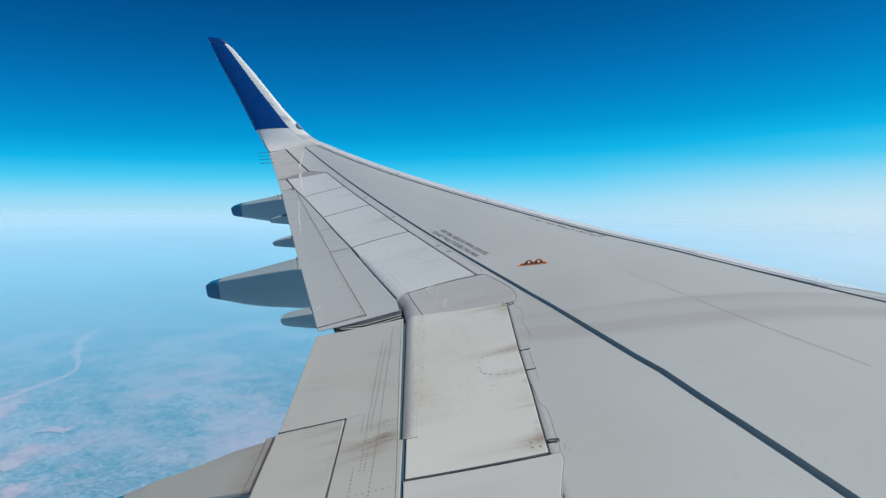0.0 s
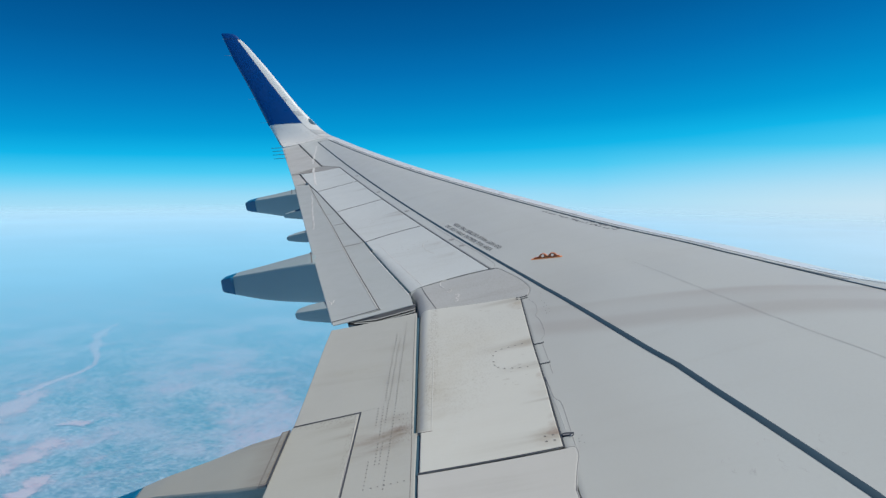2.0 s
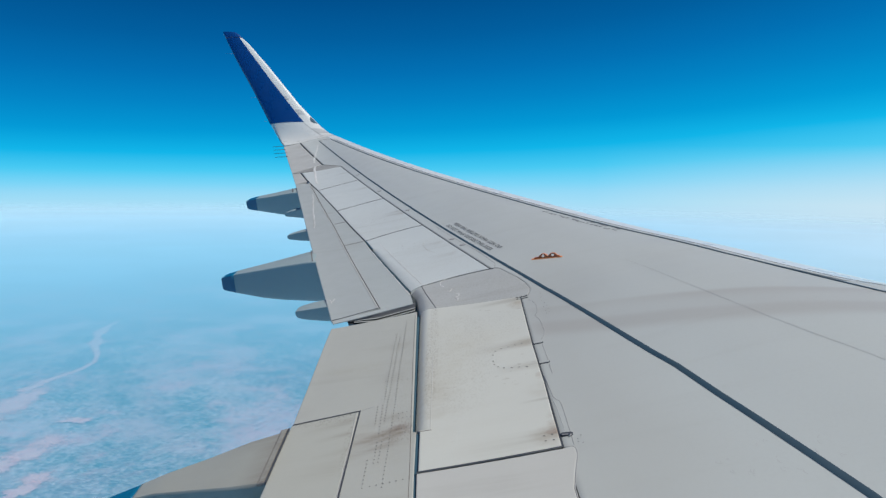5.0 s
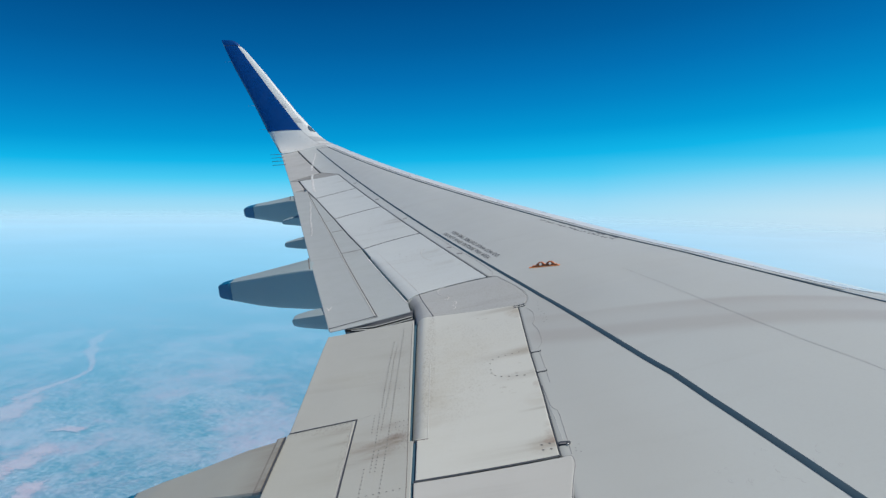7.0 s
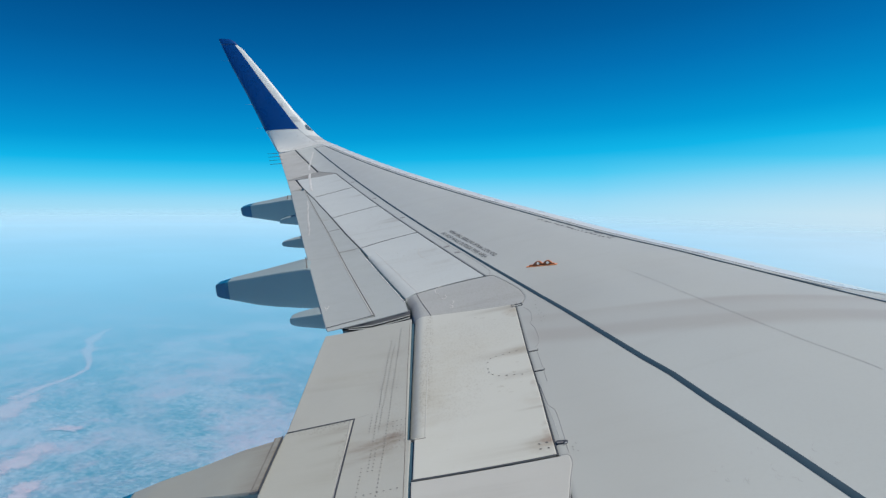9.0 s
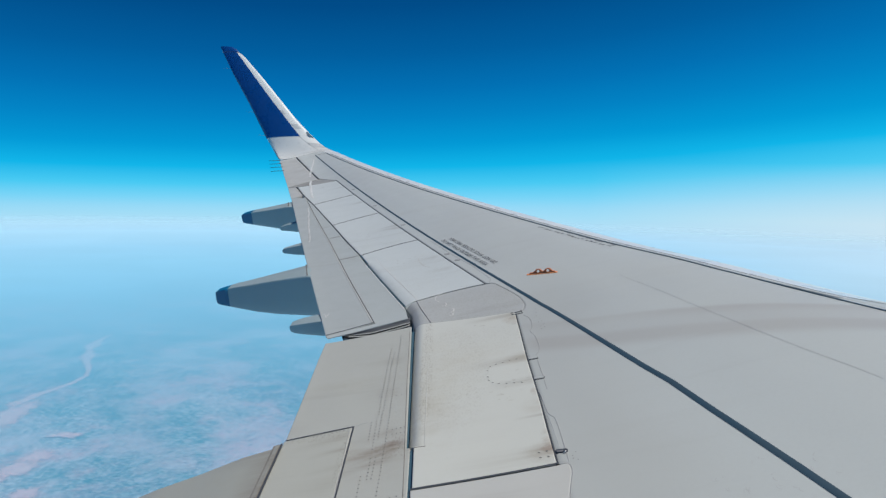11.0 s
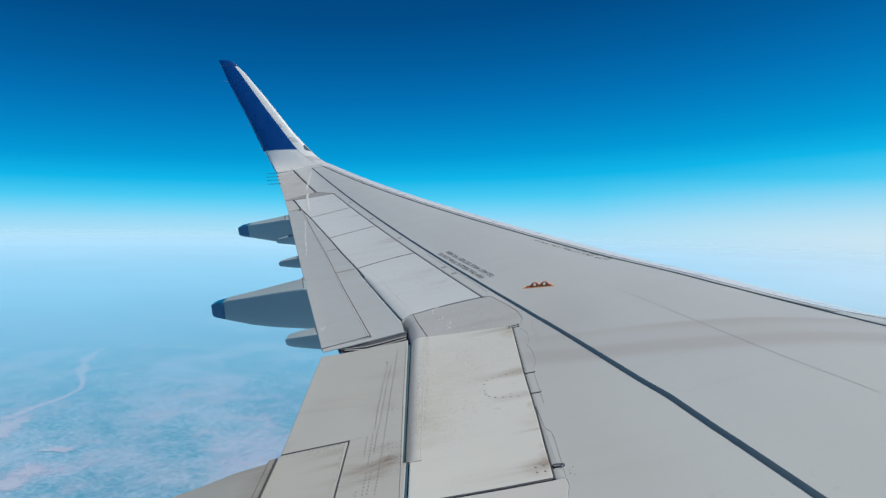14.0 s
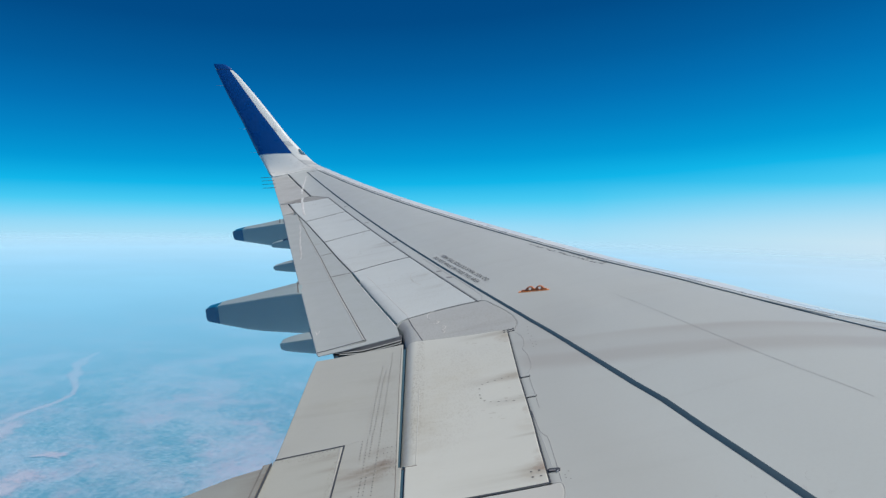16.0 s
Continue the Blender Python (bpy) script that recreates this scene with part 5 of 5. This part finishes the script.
rivets([((0.478, 6.094), (0.475, 5.766), 12), ((0.475, 5.75), (0.476, 5.412), 13), ((0.476, 5.395), (0.481, 5.200), 8), ((0.505, 6.02), (0.498, 5.786), 9), ((0.501, 5.77), (0.503, 5.206), 20),
        ((0.531, 6.309), (0.534, 6.072), 9), ((0.534, 6.055), (0.539, 5.302), 27), ((0.539, 5.285), (0.542, 5.174), 5), ((0.449, 5.121), (0.453, 4.951), 7), ((0.499, 5.187), (0.501, 4.965), 9),
        ((0.476, 5.130), (0.483, 4.856), 10), ((0.542, 5.150), (0.543, 4.705), 16), ((0.543, 4.685), (0.541, 4.419), 10), ((0.570, 5.020), (0.634, 5.029), 4), ((0.573, 4.973), (0.637, 4.976), 4),
        ((0.572, 4.867), (0.645, 4.881), 4), ((0.617, 4.829), (0.645, 4.833), 2), ((0.483, 4.774), (0.484, 4.607), 7), ((0.506, 4.777), (0.505, 4.609), 7), ((0.452, 4.636), (0.453, 4.432), 8),
        ((0.487, 4.437), (0.661, 4.456), 7), ((0.563, 5.396), (0.623, 5.392), 3)], 0.0038, flap_in)
rivets([((0.150, 5.040), (0.306, 5.075), 9)], 0.0038, flap_in, THIN, 0.0045, "row of small dark fasteners")
rivets([((1.283, 5.594), (1.157, 5.579), 4), ((1.121, 5.560), (1.101, 5.512), 2), ((1.098, 5.433), (1.101, 5.389), 2), ((1.120, 5.352), (1.153, 5.325), 2), ((1.196, 5.311), (1.280, 5.289), 3),
        ((1.274, 4.597), (1.311, 4.598), 2), ((1.275, 4.557), (1.311, 4.554), 2)], 0.0063, sp1, lift=0.004)
rivets([((0.712, 6.42), (0.722, 5.66), 36), ((0.745, 6.40), (0.748, 5.68), 34)], 0.003, sp1, THIN, 0.002)
rivets([((1.503, 6.329), (1.491, 6.198), 3), ((1.505, 6.143), (1.489, 6.082), 2), ((1.512, 6.096), (1.517, 6.030), 2), ((1.493, 6.012), (1.492, 5.963), 2), ((1.514, 5.982), (1.514, 5.982), 1)], 0.0045, wing, THIN)
rivets([((1.433, 4.552), (1.414, 4.530), 2), ((1.413, 4.508), (1.431, 4.494), 2)], 0.0034, wing, THIN)
rivets([((0.80, 6.50), (1.36, 6.40), 30), ((0.98, 6.58), (1.38, 6.50), 18)], 0.0032, wing, SEALANT)
rivets([((0.985, 7.086), (1.125, 7.071), 7)], 0.004, wing, THIN, 0.004)
part("panel_line", ribbon([(0.632, 8.146), (0.592, 8.142), (0.585, 8.06), (0.598, 7.981), (0.635, 7.859), (0.708, 7.748)], 0.005, 0.0036, 0.03, 0.0006), INNER_PANEL, wing, "faint rim of an access cover")

def ring_mark(x, y, r, parent):
    """A small round access hole rim."""
    bm = bmesh.new()
    loops = []
    for rad, dz in ((r, 0.0), (r * 0.93, 0.0003), (r * 0.82, 0.0003), (r * 0.75, 0.0)):
        loops.append([bm.verts.new((x + rad * math.cos(a), y + rad * math.sin(a), top_z(x, y) + 0.001 + dz)) for a in np.linspace(0, 2 * math.pi, 17)[:-1]])
    for l0, l1 in zip(loops, loops[1:]):
        for k in range(16):
            bm.faces.new((l0[k], l0[(k + 1) % 16], l1[(k + 1) % 16], l1[k]))
    part("access_ring", bm, SEALANT, parent, "small grey ring round an access hole")


for x, y in ((0.478, 6.105), (0.474, 5.415)):
    ring_mark(x, y, 0.012, flap_in)

# stencilled warning, once along and once turned round
def stencil(body, x, y, turn, size, name="warning_lettering"):
    cu = bpy.data.curves.new(name, "FONT")
    cu.body, cu.size, cu.extrude, cu.offset = body, size, 0.0, 0.0006
    cu.space_character = 1.12
    ob = bpy.data.objects.new(name, cu)
    me = bpy.data.meshes.new_from_object(ob)
    bpy.data.objects.remove(ob)
    xs = [v.co.x for v in me.vertices]
    wide = max(xs) - min(xs)
    bm = bmesh.new()
    bm.from_mesh(me)
    bpy.data.meshes.remove(me)
    ca, sa = math.cos(turn), math.sin(turn)
    for v in bm.verts:
        px, py = v.co.x * LETTER_LEN / wide, v.co.y
        wx, wy = x + px * ca - py * sa, y + px * sa + py * ca
        v.co = (wx, wy, top_z(wx, wy) + 0.003)
    return part(name, bm, LETTER, wing, "dark grey stencilled warning lettering", smooth=False, kind="stuff")


LETTER_LEN = 1.10
TURN = math.atan2(-1.05, 0.41)
stencil("DO NOT WALK OUTSIDE THIS AREA", 0.808, 8.492, TURN, 0.060)
stencil("DO NOT WALK OUTSIDE THIS AREA", 1.328, 7.470, TURN + math.pi, 0.060)
# a second pair of lines by the slats, too flat to the eye to be read: a short bar for each letter
rng = random.Random(11)
for (x0, y0), (x1, y1) in (((1.814, 8.284), (2.302, 7.284)), ((1.930, 8.210), (2.355, 7.313))):
    total, t = 29.0, 0.0
    for n in (2, 3, 4, 7, 4, 4):
        bm = bmesh.new()
        for k in range(n):
            a, c = lerp2((x0, y0), (x1, y1), t / total), lerp2((x0, y0), (x1, y1), (t + 0.62) / total)
            up = rng.uniform(-0.012, 0.012)
            ribbon([(a[0] + up, a[1]), (c[0] + up, c[1])], rng.choice((0.016, 0.024, 0.030)), 0.001, 0.02, 0.0006, bm)
            t += 1.0
        t += 1.0
        part("lettering_bar", bm, LETTER, wing, "dark bars of faded lettering", kind="stuff")
# faint scuffs on both sides of the walkway line
rng = random.Random(23)
bm = bmesh.new()
for x, y in ((1.913, 4.194), (1.943, 4.198), (1.930, 4.122), (2.078, 4.227), (2.116, 4.242), (2.102, 4.134), (1.989, 4.093), (2.006, 4.081), (2.104, 4.085), (2.153, 4.052), (2.185, 4.322), (2.198, 4.292), (2.290, 4.177), (2.258, 4.129), (2.323, 4.072), (1.62, 4.62), (1.65, 4.60)):
    for k in range(2):
        a, r, turn = rng.uniform(0.4, 1.1), rng.uniform(0.010, 0.018), rng.uniform(2.2, 4.2)
        cx, cy = x + rng.uniform(-0.010, 0.010), y + rng.uniform(-0.016, 0.016)
        ribbon([(cx + r * math.cos(turn + q * a), cy + r * math.sin(turn + q * a)) for q in (-1, -0.5, 0, 0.5, 1)], rng.uniform(0.0018, 0.0034), 0.0004, 0.008, 0.0002, bm)
part("scuff_marks", bm, FAINT, wing, "faint scuffs in the grey paint", kind="stuff")

# orange anchor fitting with two eyes
def anchor():
    bm = bmesh.new()
    x0, y0, x1, y1 = 1.545, 7.001, 1.747, 6.905
    ux, uy = (x1 - x0), (y1 - y0)
    length = math.hypot(ux, uy)
    ux, uy = ux / length, uy / length
    px, py = -uy, ux
    n = 48

    def height(t):
        h = 0.012
        for c in (0.35, 0.71):
            d = (t - c) * length / 0.037
            h = max(h, 0.037 * math.exp(-abs(d) ** 2.6 * 0.75))
        return h * min(1.0, t / 0.06 + 0.25, (1 - t) / 0.06 + 0.25)

    eyes = [(0.35, 0.018), (0.71, 0.018)]
    cells = {}
    m = 14
    # plate with eye openings left out of its grid
    grid = {}
    for side in (-1, 1):
        for i in range(n + 1):
            t = i / n
            for j in range(m + 1):
                z = height(t) * j / m
                wx, wy = x0 + ux * length * t + px * 0.006 * side, y0 + uy * length * t + py * 0.006 * side
                grid[side, i, j] = bm.verts.new((wx, wy, top_z(wx, wy) + 0.004 + z))

    def hole(i, j):
        t = (i + 0.5) / n
        z = height(t) * (j + 0.5) / m
        return any(((t - c) * length) ** 2 + (z - zc) ** 2 < 0.0130 ** 2 for c, zc in eyes)

    for i in range(n):
        for j in range(m):
            if hole(i, j):
                continue
            bm.faces.new([grid[-1, a, b] for a, b in ((i, j), (i + 1, j), (i + 1, j + 1), (i, j + 1))])
            bm.faces.new([grid[1, a, b] for a, b in ((i, j), (i, j + 1), (i + 1, j + 1), (i + 1, j))])
            for (a, b), (c, d), (di, dj) in (((i, j), (i + 1, j), (0, -1)), ((i, j + 1), (i + 1, j + 1), (0, 1)), ((i, j), (i, j + 1), (-1, 0)), ((i + 1, j), (i + 1, j + 1), (1, 0))):
                ii, jj = i + di, j + dj
                if not (0 <= ii < n and 0 <= jj < m) or hole(ii, jj):
                    bm.faces.new((grid[-1, a, b], grid[-1, c, d], grid[1, c, d], grid[1, a, b]))
    ob = part("anchor_fitting", bm, ORANGE, wing, "orange-brown anchor fitting with two round eyes", smooth=False)
    part("base_plate", ribbon([(x0 - 0.016, y0 + 0.006), (x1 + 0.016, y1 - 0.008)], 0.020, 0.002, 0.02, 0.004), ORANGE_EDGE, ob, "bright orange base plate")


anchor()

# ---- the cabin wall that the camera looks out of ----
def fuselage():
    """A curved fuselage side with one window opening, from floor to crown."""
    cy, cz, r, t = 0.0, 0.75, 1.955, 0.06
    win_x, win_z, hw, hh = 0.85, 1.04, 0.125, 0.17
    bm = bmesh.new()
    a_mid = math.asin((win_z - cz) / r)
    da = hh / r
    angs = np.unique(np.r_[np.linspace(radians(-180), a_mid - da, 24), np.linspace(a_mid - da, a_mid + da, 9), np.linspace(a_mid + da, radians(180), 24)])
    xs = np.unique(np.r_[np.linspace(-7, win_x - hw, 12), np.linspace(win_x - hw, win_x + hw, 7), np.linspace(win_x + hw, 8, 12)])
    v = {}
    for s, rad in ((0, r), (1, r - t)):
        for i, x in enumerate(xs):
            for j, a in enumerate(angs):
                v[s, i, j] = bm.verts.new((x, cy + rad * math.cos(a), cz + rad * math.sin(a)))

    def hole(i, j):
        xm, am = (xs[i] + xs[i + 1]) / 2, (angs[j] + angs[j + 1]) / 2
        return abs(xm - win_x) < hw and abs(am - a_mid) < da

    for i in range(len(xs) - 1):
        for j in range(len(angs) - 1):
            if hole(i, j):
                continue
            bm.faces.new((v[0, i, j], v[0, i + 1, j], v[0, i + 1, j + 1], v[0, i, j + 1]))
            bm.faces.new((v[1, i, j], v[1, i, j + 1], v[1, i + 1, j + 1], v[1, i + 1, j]))
            for (a, b), (c, d), (di, dj) in (((i, j), (i + 1, j), (0, -1)), ((i, j + 1), (i + 1, j + 1), (0, 1)), ((i, j), (i, j + 1), (-1, 0)), ((i + 1, j), (i + 1, j + 1), (1, 0))):
                ii, jj = i + di, j + dj
                if not (0 <= ii < len(xs) - 1 and 0 <= jj < len(angs) - 1) or hole(ii, jj):
                    bm.faces.new((v[0, a, b], v[0, c, d], v[1, c, d], v[1, a, b]))
    return part("wall_fuselage", bm, CABIN, None, "unseen curved fuselage side with a window opening, blue to tint bounced light", kind="structure")


hull = fuselage()
for ob in (wing, hull):
    ob.matrix_world = ATTITUDE
